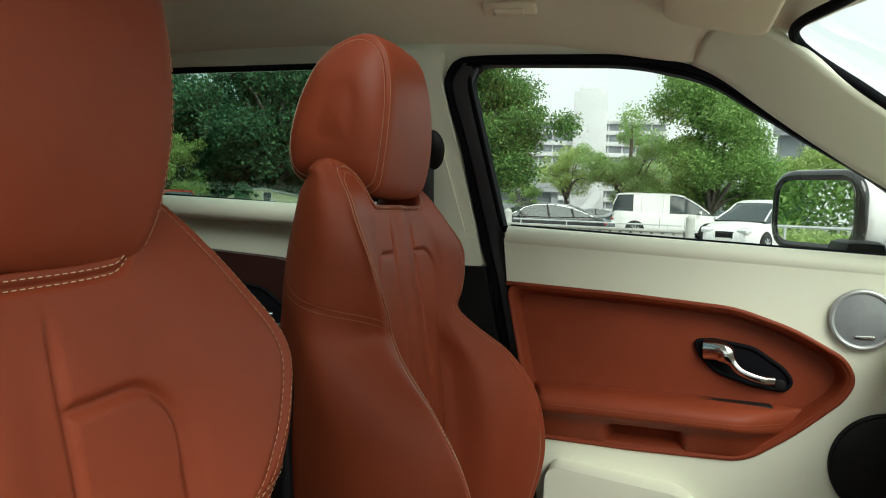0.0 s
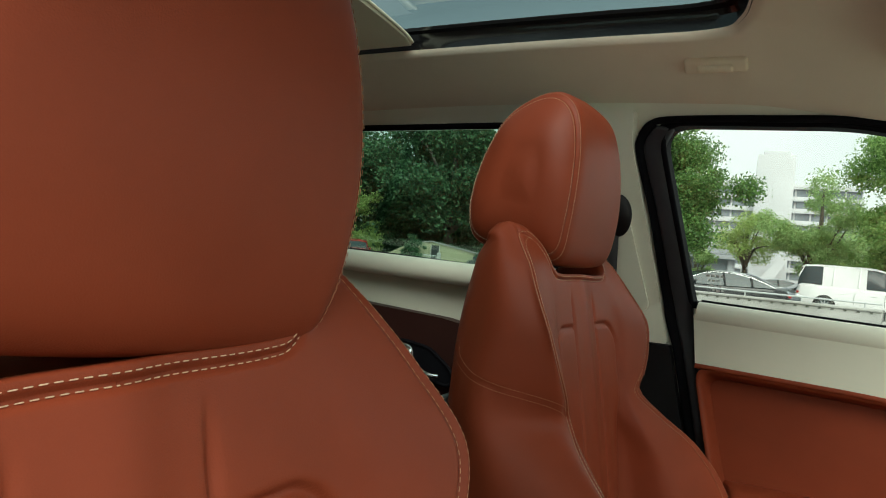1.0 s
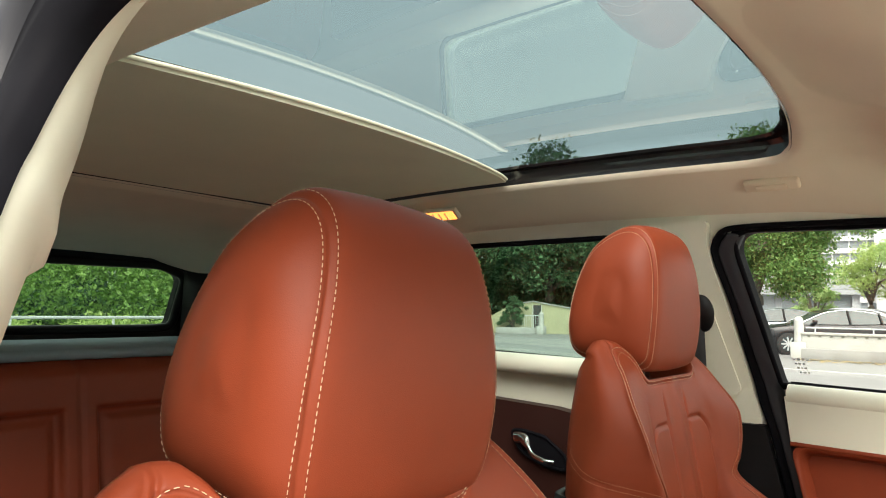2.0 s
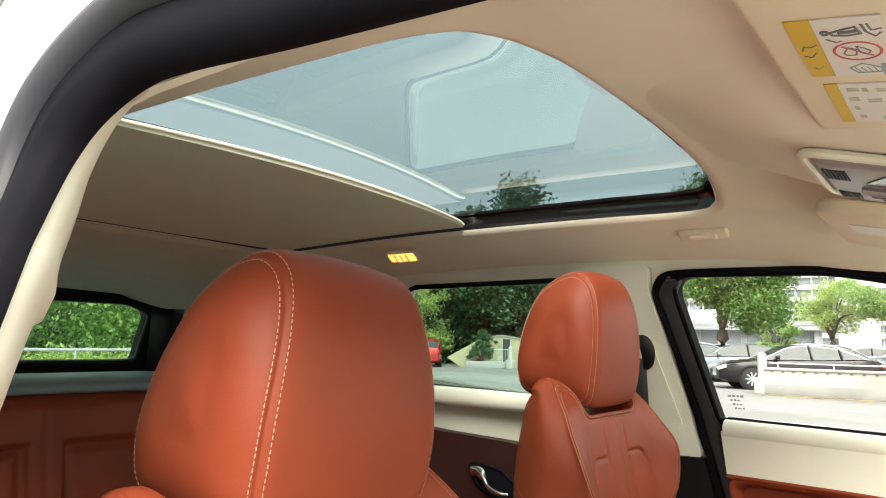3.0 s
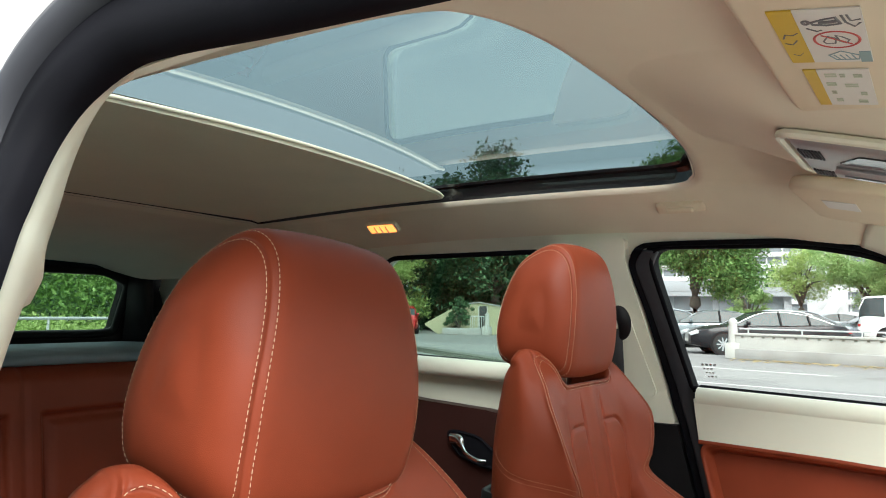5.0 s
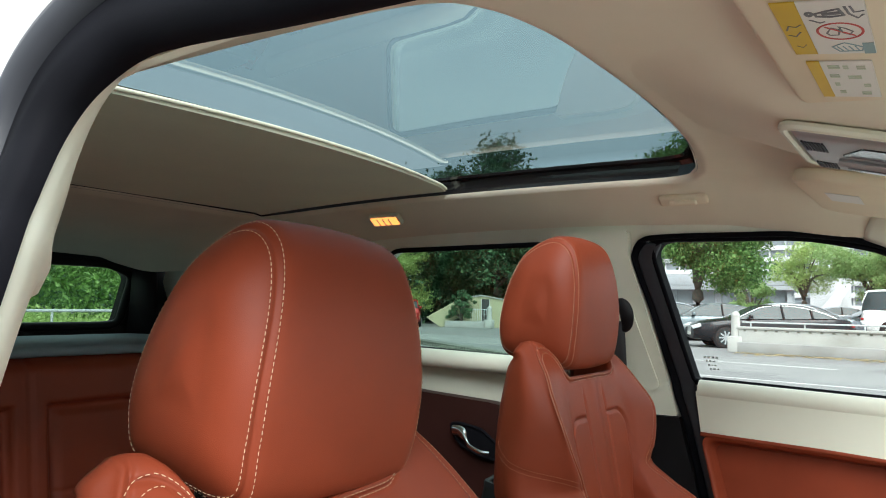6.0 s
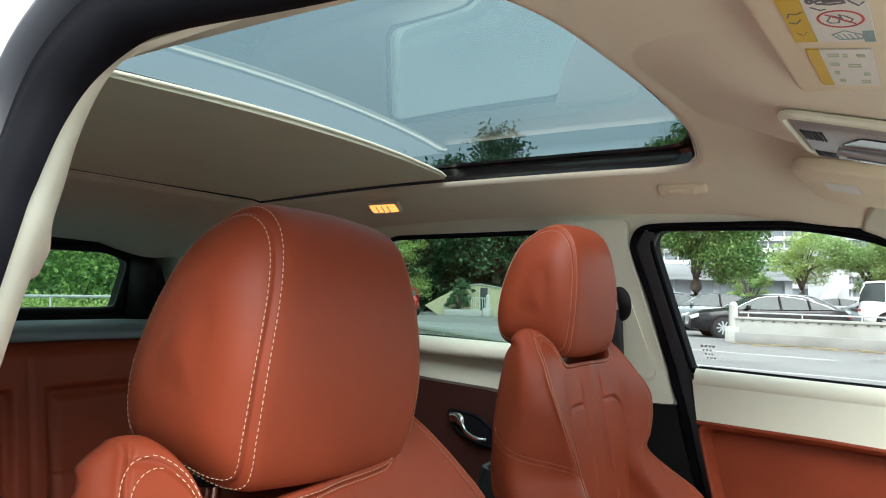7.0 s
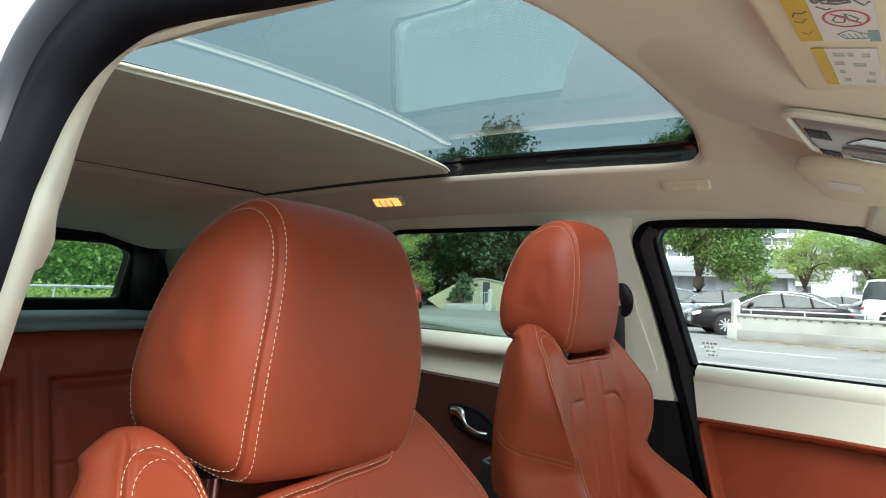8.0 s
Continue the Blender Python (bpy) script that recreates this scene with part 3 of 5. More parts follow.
part("door_seal", along_doorway([(-0.002, 0.004), (-0.004, -0.006), (0.000, -0.014), (0.010, -0.019), (0.020, -0.017), (0.030, -0.015), (0.036, -0.012)]), RUBBER, wall_right, "black rubber door seal", smooth=True)
part("seal_flange", along_doorway([(0.031, -0.012), (0.033, -0.018), (0.038, -0.022), (0.045, -0.024), (0.051, -0.022), (0.054, -0.016)]), SEAL_GREY, wall_right, "grey-black glossy outer seal", smooth=True)
part("outer_skin", along_doorway([(0.050, -0.014), (0.053, -0.020), (0.060, -0.024), (0.080, -0.027), (0.12, -0.024), (0.16, -0.010), (0.22, 0.03)]), WHITE_PAINT, wall_right, "white painted door frame", smooth=True)
part("pillar_trim", along_doorway([(-0.001, 0.002), (0.004, 0.012), (0.018, 0.024), (0.045, 0.036), (0.068, 0.040), (0.080, 0.034), (0.085, 0.010)], 0, 62), CREAM, wall_right, "cream pillar trim", smooth=True)
part("roof_trim", along_doorway([(-0.001, 0.002), (0.004, 0.012), (0.016, 0.026), (0.040, 0.050), (0.060, 0.060)], 58), LINER, wall_right, "beige roof edge trim", smooth=True)

# headliner with the roof opening
OPENING = [(0.246, 0.0), (0.241, -0.20), (0.234, -0.31), (0.212, -0.378), (0.165, -0.402), (0.0, -0.406), (-0.45, -0.406), (-0.86, -0.404), (-0.925, -0.378), (-0.945, -0.25), (-0.952, 0.0),
           (-0.945, 0.25), (-0.925, 0.425), (-0.86, 0.454), (-0.45, 0.456), (0.0, 0.456), (0.160, 0.452), (0.200, 0.424), (0.220, 0.34), (0.238, 0.20)]
RIM = [(0.64, 0.0), (0.63, -0.30), (0.58, -0.46), (0.45, -0.575), (0.30, -0.598), (0.0, -0.60), (-0.45, -0.60), (-1.0, -0.60), (-1.5, -0.585), (-1.66, -0.45), (-1.70, 0.0),
       (-1.66, 0.45), (-1.5, 0.585), (-1.0, 0.60), (-0.45, 0.60), (0.0, 0.60), (0.30, 0.598), (0.45, 0.575), (0.58, 0.46), (0.63, 0.30)]
opening, rim = spline(OPENING, 240, True), spline(RIM, 240, True)
SKEW = 0.055
opening = [np.array((q[0] - SKEW * q[1], q[1])) for q in opening]
rows = []
for k in np.linspace(0, 1, 40):
    row = []
    for a, b in zip(opening, rim):
        x, y = a + (b - a) * k
        lip = 0.010 * (1 - smooth01(k / 0.03))
        row.append(Vector((x, y, ceiling_z(x, y) + lip)))
    rows.append(row)
ceiling = single("ceiling", grid_mesh(rows, False, True), LINER, "beige cloth headliner with a large roof opening", "ceiling", "structure", smooth=True)
rows = []
for k in np.linspace(0, 1, 12):
    rows.append([Vector((-0.338 + (a[0] + 0.338) * 1.04 * (1 - k) + (b[0] * 1.05 + 0.338) * k, a[1] * 1.04 * (1 - k) + b[1] * 1.05 * k, ceiling_z(*(a + (b - a) * k)) + 0.052 - 0.01 * k)) for a, b in zip(opening, rim)])
part("outer_skin", grid_mesh(rows, False, True), WHITE_PAINT, ceiling, "white painted roof skin", smooth=True)

sunroof = thing("sunroof", "panoramic glass sunroof with a half-open beige blind", "sunroof", (0, 0, 1.5))
inv = Matrix.Translation((0, 0, -1.5))


def sub(bm, m=inv):
    bmesh.ops.transform(bm, matrix=m, verts=bm.verts)
    return bm


rows = []
for push, up in ((1.004, 0.006), (1.010, 0.006), (1.012, 0.030), (1.004, 0.038), (0.985, 0.041), (0.98, 0.046)):
    rows.append([Vector((-0.338 + (a[0] + 0.338) * push, a[1] * push, ceiling_z(*a) + up)) for a in opening])
part("frame", sub(grid_mesh(rows, False, True)), GLOSS_BLACK, sunroof, "black inner rim", smooth=30)
rows = [[Vector((x, y, ceiling_z(x, y) + 0.044)) for y in np.linspace(-0.475, 0.475, 40)] for x in np.linspace(-0.985, 0.300, 60)]
glass = part("glass", sub(grid_mesh(rows)), ROOF_GLASS, sunroof, "grey-tinted roof glass", smooth=True)
glass.visible_shadow = False
# the sliding blind, drawn half back
BLIND_X = -0.312
rows = []
for x in np.linspace(0, 1, 30):
    row = []
    for y in np.linspace(-0.412, 0.448, 40):
        front = BLIND_X + 0.035 * (1 - (y / 0.448) ** 2) - 0.02 - SKEW * y
        rear = -0.945 + 0.03 * (y / 0.448) ** 2 - SKEW * y
        px = rear + (front - rear) * x
        row.append(Vector((px, y, ceiling_z(px, y) + 0.016 + 0.003 * (y / 0.448) ** 2)))
    rows.append(row)
blind = part("blind", sub(solid(grid_mesh(rows), 0.006)), BLIND, sunroof, "beige cloth blind", smooth=30)
# dark sheet added on top, so the glass mirrors less of the bright blind
backing = [[q + Vector((-0.004, 0, 0.0072)) for q in row] for row in rows]
part("backing", sub(grid_mesh(backing)), DULLING_SHEET, blind, "grey sheet added to dull the blind's reflection", smooth=True)
hem = [Vector((BLIND_X + 0.035 * (1 - (y / 0.448) ** 2) - 0.018 - SKEW * y, y, 0)) for y in np.linspace(-0.411, 0.446, 40)]
for q in hem:
    q.z = ceiling_z(q.x, q.y) + 0.0185 - 1.5
part("hem_bar", tube(hem, 0.0030, 10), BLIND, blind, "beige front bar of the blind")

# floor, bulkheads and the rear closing of the body
floor = single("floor", box((3.10, 1.62, 0.05), (-0.30, 0, 0.30), 0.01), CARPET, "black carpet of the car floor", "floor", "structure")
# tunnel added to keep light off the opposite lower door
part("tunnel", box((1.5, 0.26, 0.36), (0.15, -0.01, 0.50), 0.03), BLACK, floor, "black tunnel block added between the front seats to stop light")
# unseen dashboard block: shields the lower door, cream to bounce light upwards
wall_front = single("wall_front", box((0.52, 1.50, 0.70), (1.02, 0, 0.67), 0.06, 4), CREAM, "unseen cream dashboard block added to shape cabin light", "wall", "structure")

# bonnet out of view, added as a white reflector for the headliner
rows = [[Vector((x, y, 1.015 - 0.12 * ((x - 1.26) / 0.95) ** 1.6 - 0.10 * (abs(y) / 0.8) ** 3)) for y in np.linspace(-0.80, 0.80, 17)] for x in np.linspace(1.26, 2.20, 12)]
part("bonnet", solid(grid_mesh(rows), 0.02), WHITE_PAINT, wall_front, "white bonnet added out of view to bounce light", smooth=True)

# windscreen and pillars
def a_pillar(sign):
    low = [(0.420, 0.601, 1.412), (0.470, 0.612, 1.388), (0.575, 0.650, 1.319), (0.705, 0.700, 1.243), (0.90, 0.755, 1.14), (1.10, 0.79, 1.06)]
    top = [(0.455, 0.520, 1.455), (0.530, 0.500, 1.430), (0.66, 0.545, 1.345), (0.80, 0.590, 1.262), (1.00, 0.66, 1.15), (1.22, 0.72, 1.03)]
    a, b = spline(low, 30), spline(top, 30)
    rows = []
    for p, q in zip(a, b):
        row = []
        for f in np.linspace(0, 1, 10):
            w = p + (q - p) * f
            bulge = 0.016 * math.sin(math.pi * f)
            row.append(Vector((w[0] - 0.3 * bulge, sign * (w[1] - bulge), w[2] + 0.2 * bulge)))
        rows.append(row)
    return solid(grid_mesh(rows), 0.012)


part("pillar_trim", a_pillar(1), CREAM, wall_left, "cream windscreen pillar trim", smooth=True)
screen_edge = [(0.60, 0.0, 1.425), (0.59, 0.30, 1.425), (0.545, 0.495, 1.418), (0.66, 0.540, 1.340), (0.80, 0.585, 1.257), (1.00, 0.655, 1.145), (1.22, 0.72, 1.02)]
window_4 = thing("window_4", "clear windscreen with a black rubber edge", "windscreen", kind="structure")
rows = []
for f in np.linspace(0, 1, 12):
    rows.append([Vector((0.56 + 0.70 * f + 0.05 * (1 - (y / 0.5) ** 2), y * (1 + 0.42 * f), 1.432 - 0.41 * f)) for y in np.linspace(-0.52, 0.52, 20)])
pane = part("pane", grid_mesh(rows), GLASS, window_4, smooth=True)
pane.visible_shadow = False
edge = spline(screen_edge, 50)
part("rubber_edge", tube([Vector(q) + Vector((0.004, 0.0, 0.003)) for q in edge], 0.0075, 10), RUBBER, window_4)
part("rubber_edge", tube([Vector((q[0], -q[1], q[2])) for q in edge], 0.010, 8), RUBBER, window_4)


def side_window(name, label, loop, sign, seal_r, mat):
    w = thing(name, label, "window", kind="structure")
    place = side_place(sign, 0.015)
    bm = plate(loop, [], place, 0.004, (0, sign, 0))
    p = part("pane", bm, mat, w, smooth=False)
    p.visible_shadow = False
    ring = [side_place(sign, -0.004)(a, b) for a, b in loop]
    part("window_seal", tube(ring, seal_r, 10, True, up=(0, 1, 0.3)), RUBBER, w, "black rubber window seal")
    return w


window_1 = side_window("window_1", "clear front door window with a black rubber seal", FRONT_WINDOW, 1, 0.005, GLASS)
window_2 = side_window("window_2", "clear rear quarter window with a black seal", QUARTER_WINDOW, 1, 0.006, QUARTER_GLASS)
window_5 = side_window("window_5", "clear rear quarter window behind the open doorway", QUARTER_WINDOW, -1, 0.007, QUARTER_GLASS)
rows = [[side_place(1, o)(a, b) for o in (-0.006, 0.010, 0.036)] for a, b in wider(FRONT_WINDOW, -0.0025)]
part("window_border", plate(wider(FRONT_WINDOW, 0.008), [wider(FRONT_WINDOW, -0.001)], side_place(1, -0.005), 0.004, (0, 1, 0)), RUBBER, window_1, "black border of the window", smooth=False)
part("window_lining", grid_mesh(rows, True), RUBBER, window_1, "black lining of the window opening", smooth=True)
# broad black run channel at the back and top of the front window
edge_l = spline([(0.145, 0.55), (0.120, 0.74), (0.084, 0.90), (0.054, 1.03), (0.030, 1.112), (0.012, 1.275), (-0.003, 1.365), (0.001, 1.394), (0.020, 1.414)], 48)
edge_m = spline([(0.163, 0.55), (0.138, 0.74), (0.102, 0.90), (0.072, 1.03), (0.050, 1.116), (0.028, 1.275), (0.013, 1.365), (0.016, 1.390), (0.034, 1.411)], 48)
edge_r = spline([(0.185, 0.55), (0.160, 0.74), (0.124, 0.90), (0.096, 1.03), (0.077, 1.118), (0.052, 1.275), (0.040, 1.360), (0.042, 1.382), (0.058, 1.408)], 48)
for name, one, two, lay, mat, text in (("run_channel", edge_l, edge_m, (-0.010, -0.015, -0.015, -0.012, -0.009), RUBBER, "black rubber run channel"),
                                       ("channel_lip", edge_m, edge_r, (-0.010, -0.010, -0.008, -0.004, 0.004), SEAL_GREY, "dark grey inner lip of the run channel")):
    rows = [[side_place(1, o)(a[0] + (b[0] - a[0]) * f, a[1] + (b[1] - a[1]) * f) for o, f in zip(lay, (0.0, 0.12, 0.5, 0.88, 1.0))] for a, b in zip(one, two)]
    part(name, solid(grid_mesh(rows), 0.004), mat, window_1, text, smooth=True)
top_run = [(0.007, 1.398), (0.024, 1.414), (0.062, 1.420), (0.20, 1.419), (0.325, 1.414), (0.450, 1.388), (0.580, 1.313), (0.716, 1.239), (0.95, 1.097)]
part("run_channel", tube([side_place(1, -0.006)(a, b) for a, b in spline(top_run, 60)], 0.0055, 10, up=(0, 1, 0.3), flat=1.25), RUBBER, window_1, "black rubber run channel")
# maker's mark on the glass, too small to read
for k, bits in enumerate(((0.0055, 0.006, 0.005, 0.006), (0.004, 0.005, 0.005), (0.005, 0.003, 0.005), (0.004, 0.006, 0.004))):
    z, x = 1.176 - 0.0085 * k, 0.102 + 0.003 * k
    for w in bits:
        part("glass_mark", box((w, 0.0008, 0.0035 if k else 0.0045), (x + w / 2, wall_y(z) + 0.010, z)), MARK_GREY, window_1)
        x += w + 0.0025

# left side: pillar trim, belt guide and quarter panel
B_PILLAR = round_loop([(-0.165, 1.045), (-0.165, 1.435), (0.004, 1.435), (-0.006, 1.385), (0.008, 1.275), (0.027, 1.11), (0.046, 1.045)], 0.012)
part("pillar_trim", plate(B_PILLAR, [], side_place(1, -0.022), 0.022, (0, 1, 0)), CREAM, wall_left, "cream centre pillar trim")
INNER_TRIM = round_loop([(-0.14, 1.09), (-0.13, 1.295), (-0.022, 1.288), (0.008, 1.10)], 0.018)
part("pillar_cover", plate(INNER_TRIM, [], side_place(1, -0.031), 0.010, (0, 1, 0)), CREAM, wall_left, "cream belt cover panel")
LOWER_PILLAR = [(-0.20, 0.35), (-0.20, 1.043), (0.048, 1.043), (0.085, 0.89), (0.12, 0.72), (0.15, 0.35)]
part("pillar_foot", plate(LOWER_PILLAR, [], side_place(1, -0.024), 0.022, (0, 1, 0)), BLACK, wall_left, "black lower pillar trim")
belt = thing("seat_belt", "black seat belt hanging from its pillar guide", "seat belt")
guide = tube(spline([(-0.036, 0.612, 1.290), (-0.018, 0.604, 1.284), (-0.010, 0.606, 1.264), (-0.016, 0.618, 1.240), (-0.034, 0.626, 1.228)], 24), lambda f: 0.006 + 0.009 * math.sin(math.pi * min(1, f * 1.1)) ** 0.8, 12, up=(0, 1, 0), flat=0.55)
part("guide_loop", guide, BLACK, belt, "black plastic belt guide")
rows = [[Vector((x0 - 0.046 + dx, 0.618 + 0.24 * (1.24 - z) - 0.0, z)) for dx in np.linspace(-0.024, 0.024, 5)] for x0, z in [(0.004, 1.25), (0.0, 1.15), (-0.004, 1.0), (-0.01, 0.85), (-0.02, 0.6)]]
for r in rows:
    for q in r:
        q.y = min(q.y, wall_y(q.z) - 0.04)
part("strap", solid(grid_mesh(rows), 0.0015), WEBBING, belt, smooth=True)

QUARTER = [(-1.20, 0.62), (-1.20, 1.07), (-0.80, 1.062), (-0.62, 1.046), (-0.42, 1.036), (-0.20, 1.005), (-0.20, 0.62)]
quarter = part("quarter_panel", plate(QUARTER, [], side_place(1, -0.040), 0.038, (0, 1, 0)), SHADED_LEATHER, wall_left, "brown leather rear side panel, shade in its colour")
part("belt_cap", tube([(x, wall_y(1.15) - 0.016, curve1([(-1.3, 1.145), (-0.76, 1.140), (-0.2, 1.128)], x)) for x in np.linspace(-1.25, -0.17, 20)], 0.024, 12, up=(0, 1, 0), flat=1.0), CREAM, wall_left, "cream window ledge")


def pull_handle(parent, x, z, y, length, sign=1, slim=1.0):
    """A chrome inside handle in a black oval bowl; x, z: its middle."""
    h = length / 2
    bowl_loop = round_loop([(x - h, z + 0.032), (x - 0.62 * h, z + 0.036), (x + 0.2 * h, z + 0.027), (x + 0.85 * h, z - 0.008), (x + h, z - 0.030), (x + 0.85 * h, z - 0.045),
                            (x + 0.2 * h, z - 0.040), (x - 0.5 * h, z - 0.022), (x - 0.85 * h, z + 0.004)], 0.012)
    lever = part("handle", plate(bowl_loop, [], lambda a, b: Vector((a, sign * y, b)), 0.006, (0, -sign, 0)), RUBBER, parent, "black handle bowl")
    ring = [Vector((a, sign * (y - 0.006), b)) for a, b in bowl_loop]
    part("bowl_rim", tube(ring, 0.0040, 8, True, up=(0, 1, 0)), RUBBER, lever)
    path = spline([(x - 0.80 * h, y - 0.012, z + 0.018), (x - 0.45 * h, y - 0.020, z + 0.018), (x - 0.25 * h, y - 0.026, z + 0.004), (x - 0.05 * h, y - 0.030, z - 0.013), (x + 0.35 * h, y - 0.030, z - 0.024), (x + 0.62 * h, y - 0.022, z - 0.026)], 30)
    part("lever", tube([(q[0], sign * q[1], q[2]) for q in path], lambda f: slim * (0.0185 - 0.0115 * smooth01((f - 0.25) / 0.22)), 12, up=(0, 1, 0), flat=0.6), CHROME, lever, "chrome lever")
    return lever


pull_handle(wall_left, -0.448, 0.943, 0.738, 0.155, slim=0.72)

# ---- left door ----
door = thing("door_1", "closed car door with cream trim and tan leather insert", "car door", kind="structure")
UPPER = [(0.176, 0.62), (0.165, 0.70), (0.133, 0.87), (0.104, 1.00), (0.090, 1.105), (0.40, 1.098), (0.75, 1.086), (1.02, 1.07), (1.05, 0.50), (0.19, 0.48)]
INSERT = round_loop([(0.098, 1.017), (0.33, 1.010), (0.516, 0.999), (0.615, 0.968), (0.695, 0.925), (0.712, 0.890), (0.695, 0.855), (0.62, 0.785), (0.545, 0.730), (0.36, 0.724), (0.166, 0.726), (0.130, 0.87)], 0.03)
INSERT_EDGE = INSERT[7:70]
PANEL = [(0.176, 0.62), (0.167, 0.724), *reversed(INSERT_EDGE), (0.100, 1.0185), (0.090, 1.105), *UPPER[5:]]
part("door_panel", plate(PANEL, [], side_place(1, -0.045), 0.043, (0, 1, 0)), CREAM, door, "cream upper door trim")
part("belt_cap", tube([(x, wall_y(1.1) - 0.026, 1.106 - 0.034 * (x - 0.1)) for x in np.linspace(0.094, 1.02, 30)], 0.022, 14, up=(0, 1, 0), flat=1.0), CREAM, door, "cream window ledge")
part("belt_wiper", tube([(x, wall_y(1.12) - 0.002, 1.127 - 0.034 * (x - 0.09)) for x in np.linspace(0.094, 0.98, 30)], 0.0045, 8), RUBBER, door, "black belt wiper")
INNER = [(0.40 + (a - 0.40) * 0.935, 0.868 + (b - 0.868) * 0.86) for a, b in INSERT]
insert = part("leather_insert", plate([(0.40 + (a - 0.40) * 1.01, 0.868 + (b - 0.868) * 1.01) for a, b in INNER], [], side_place(1, -0.010), 0.006, (0, 1, 0)), LEATHER, door, "tan leather door insert")
part("insert_border", tube([side_place(1, -0.046)(a, b) for a, b in [(0.100, 1.0175), *INSERT_EDGE, (0.168, 0.7255)]], 0.0045, 12, up=(0, 1, 0), flat=0.8), LEATHER, insert, "padded tan leather border")
rows = [[side_place(1, o)(a + (c - a) * f, b + (d - b) * f) for o, f in ((-0.046, 0.0), (-0.047, 0.22), (-0.043, 0.45), (-0.032, 0.68), (-0.019, 0.85), (-0.010, 1.0))] for (a, b), (c, d) in zip(INSERT, INNER)]
part("insert_edge", grid_mesh(rows, True), LEATHER, insert, smooth=True)
# armrest: a padded ledge with a pull cup
rows = []
for x in np.linspace(0.158, 0.668, 60):
    f = (x - 0.158) / 0.510
    depth = 0.078 * min(1, smooth01(f / 0.05) + 0.15) * (0.06 + 0.94 * smooth01((1.0 - f) / 0.30))
    cup = smooth01((x - 0.30) / 0.015) * smooth01((0.445 - x) / 0.015)
    top = 0.824 + 0.004 * math.sin(f * 3)
    prof = [(0.0, 0.030), (0.30, 0.030), (0.72, 0.026), (0.95, 0.014), (1.0, 0.0), (0.97, -0.010), (0.84, -0.018), (0.70, -0.030), (0.62, -0.046), (0.52, -0.064), (0.34, -0.078), (0.10, -0.086)]
    rows.append([Vector((x, 0.778 - depth * a * (1 - 0.75 * cup * smooth01((-0.026 - b) / 0.008) * smooth01((b + 0.074) / 0.008)), top - 0.03 + b)) for a, b in spline(prof, 44)])
armrest = part("armrest", grid_mesh(rows), LEATHER, door, "padded tan leather armrest", smooth=True)
for dz in (0.0, -0.006):
    part("stitching", stitches([(x, 0.778 - 0.078 * (0.06 + 0.94 * smooth01((0.668 - x) / 0.153)) + 0.0002, 0.8005 + dz) for x in np.linspace(0.20, 0.64, 60)], r=0.0003), THREAD_DIM, armrest)
# black strip paints the shadow line of the recess behind the armrest
part("recess_shade", box((0.135, 0.026, 0.008), (0.522, 0.765, 0.824), 0.003), BLACK, armrest, "black strip for the shadowed recess in the armrest")
pull_handle(door, 0.536, 0.900, 0.775, 0.168)
part("lock_button", cylinder(0.010, 0.006, pose(0.600, 0.766, 0.866, 90), 20, bevel=0.002), BLACK, door)
tweeter = part("speaker_grille", cylinder(0.046, 0.012, pose(0.716, 0.738, 0.997, 90), 48, bevel=0.004), GRILLE, door, "grey round speaker grille")
ringpts = [(0.716 + 0.048 * math.cos(a), 0.733, 0.997 + 0.048 * math.sin(a)) for a in np.linspace(0, 2 * math.pi, 48, endpoint=False)]
part("ring", tube(ringpts, 0.0045, 8, True, up=(0, 1, 0)), SILVER, tweeter, "silver ring")
part("badge", box((0.030, 0.003, 0.005), (0.720, 0.730, 0.968), 0.001), CHROME, tweeter)
woofer = part("speaker", cylinder(0.088, 0.014, pose(0.772, 0.738, 0.748, 90), 48, bevel=0.005), BLACK, door, "black round speaker cover")
ringpts = [(0.772 + 0.090 * math.cos(a), 0.735, 0.748 + 0.090 * math.sin(a)) for a in np.linspace(0, 2 * math.pi, 48, endpoint=False)]
part("ring", tube(ringpts, 0.004, 8, True, up=(0, 1, 0)), BLACK, woofer)
POCKET = round_loop([(0.20, 0.50), (0.20, 0.690), (0.44, 0.668), (0.475, 0.64), (0.50, 0.50)], 0.03)
part("door_pocket", plate(POCKET, [], side_place(1, -0.105), 0.06, (0, 1, 0)), CREAM, door, "cream door pocket")
part("panel_joint", box((0.20, 0.004, 0.0025), (0.86, 0.7395, 0.888)), BLACK, door)

for z0, z1, dx in ((1.349, 1.329, 0.0), (1.372, 1.354, 0.012)):
    part("seam_mark", tube([(0.594 + dx, 0.606 - 0.05 * (1.36 - z0), z0), (0.621 + dx, 0.617 - 0.05 * (1.36 - z1), z1)], 0.0012, 6), SILVER, wall_left)

# outside mirror
mirror = thing("door_mirror", "white door mirror with black edge outside the door", "car mirror", (0.655, 1.0, 1.178))
hous = bmesh.new()
bmesh.ops.create_uvsphere(hous, u_segments=32, v_segments=20, radius=1.0)
for v in hous.verts:
    s = Vector((math.copysign(abs(v.co.x) ** 0.75, v.co.x), math.copysign(abs(v.co.y) ** 0.6, v.co.y), math.copysign(abs(v.co.z) ** 0.6, v.co.z)))
    v.co = Vector((max(s.x, -0.25) * 0.085, s.y * 0.115, s.z * 0.082))
turn_m = pose(0.045, 0, 0, 0, 0, 34)
bmesh.ops.transform(hous, matrix=turn_m, verts=hous.verts)
housing = part("housing", hous, WHITE_PAINT, mirror, "white painted mirror housing", smooth=True)
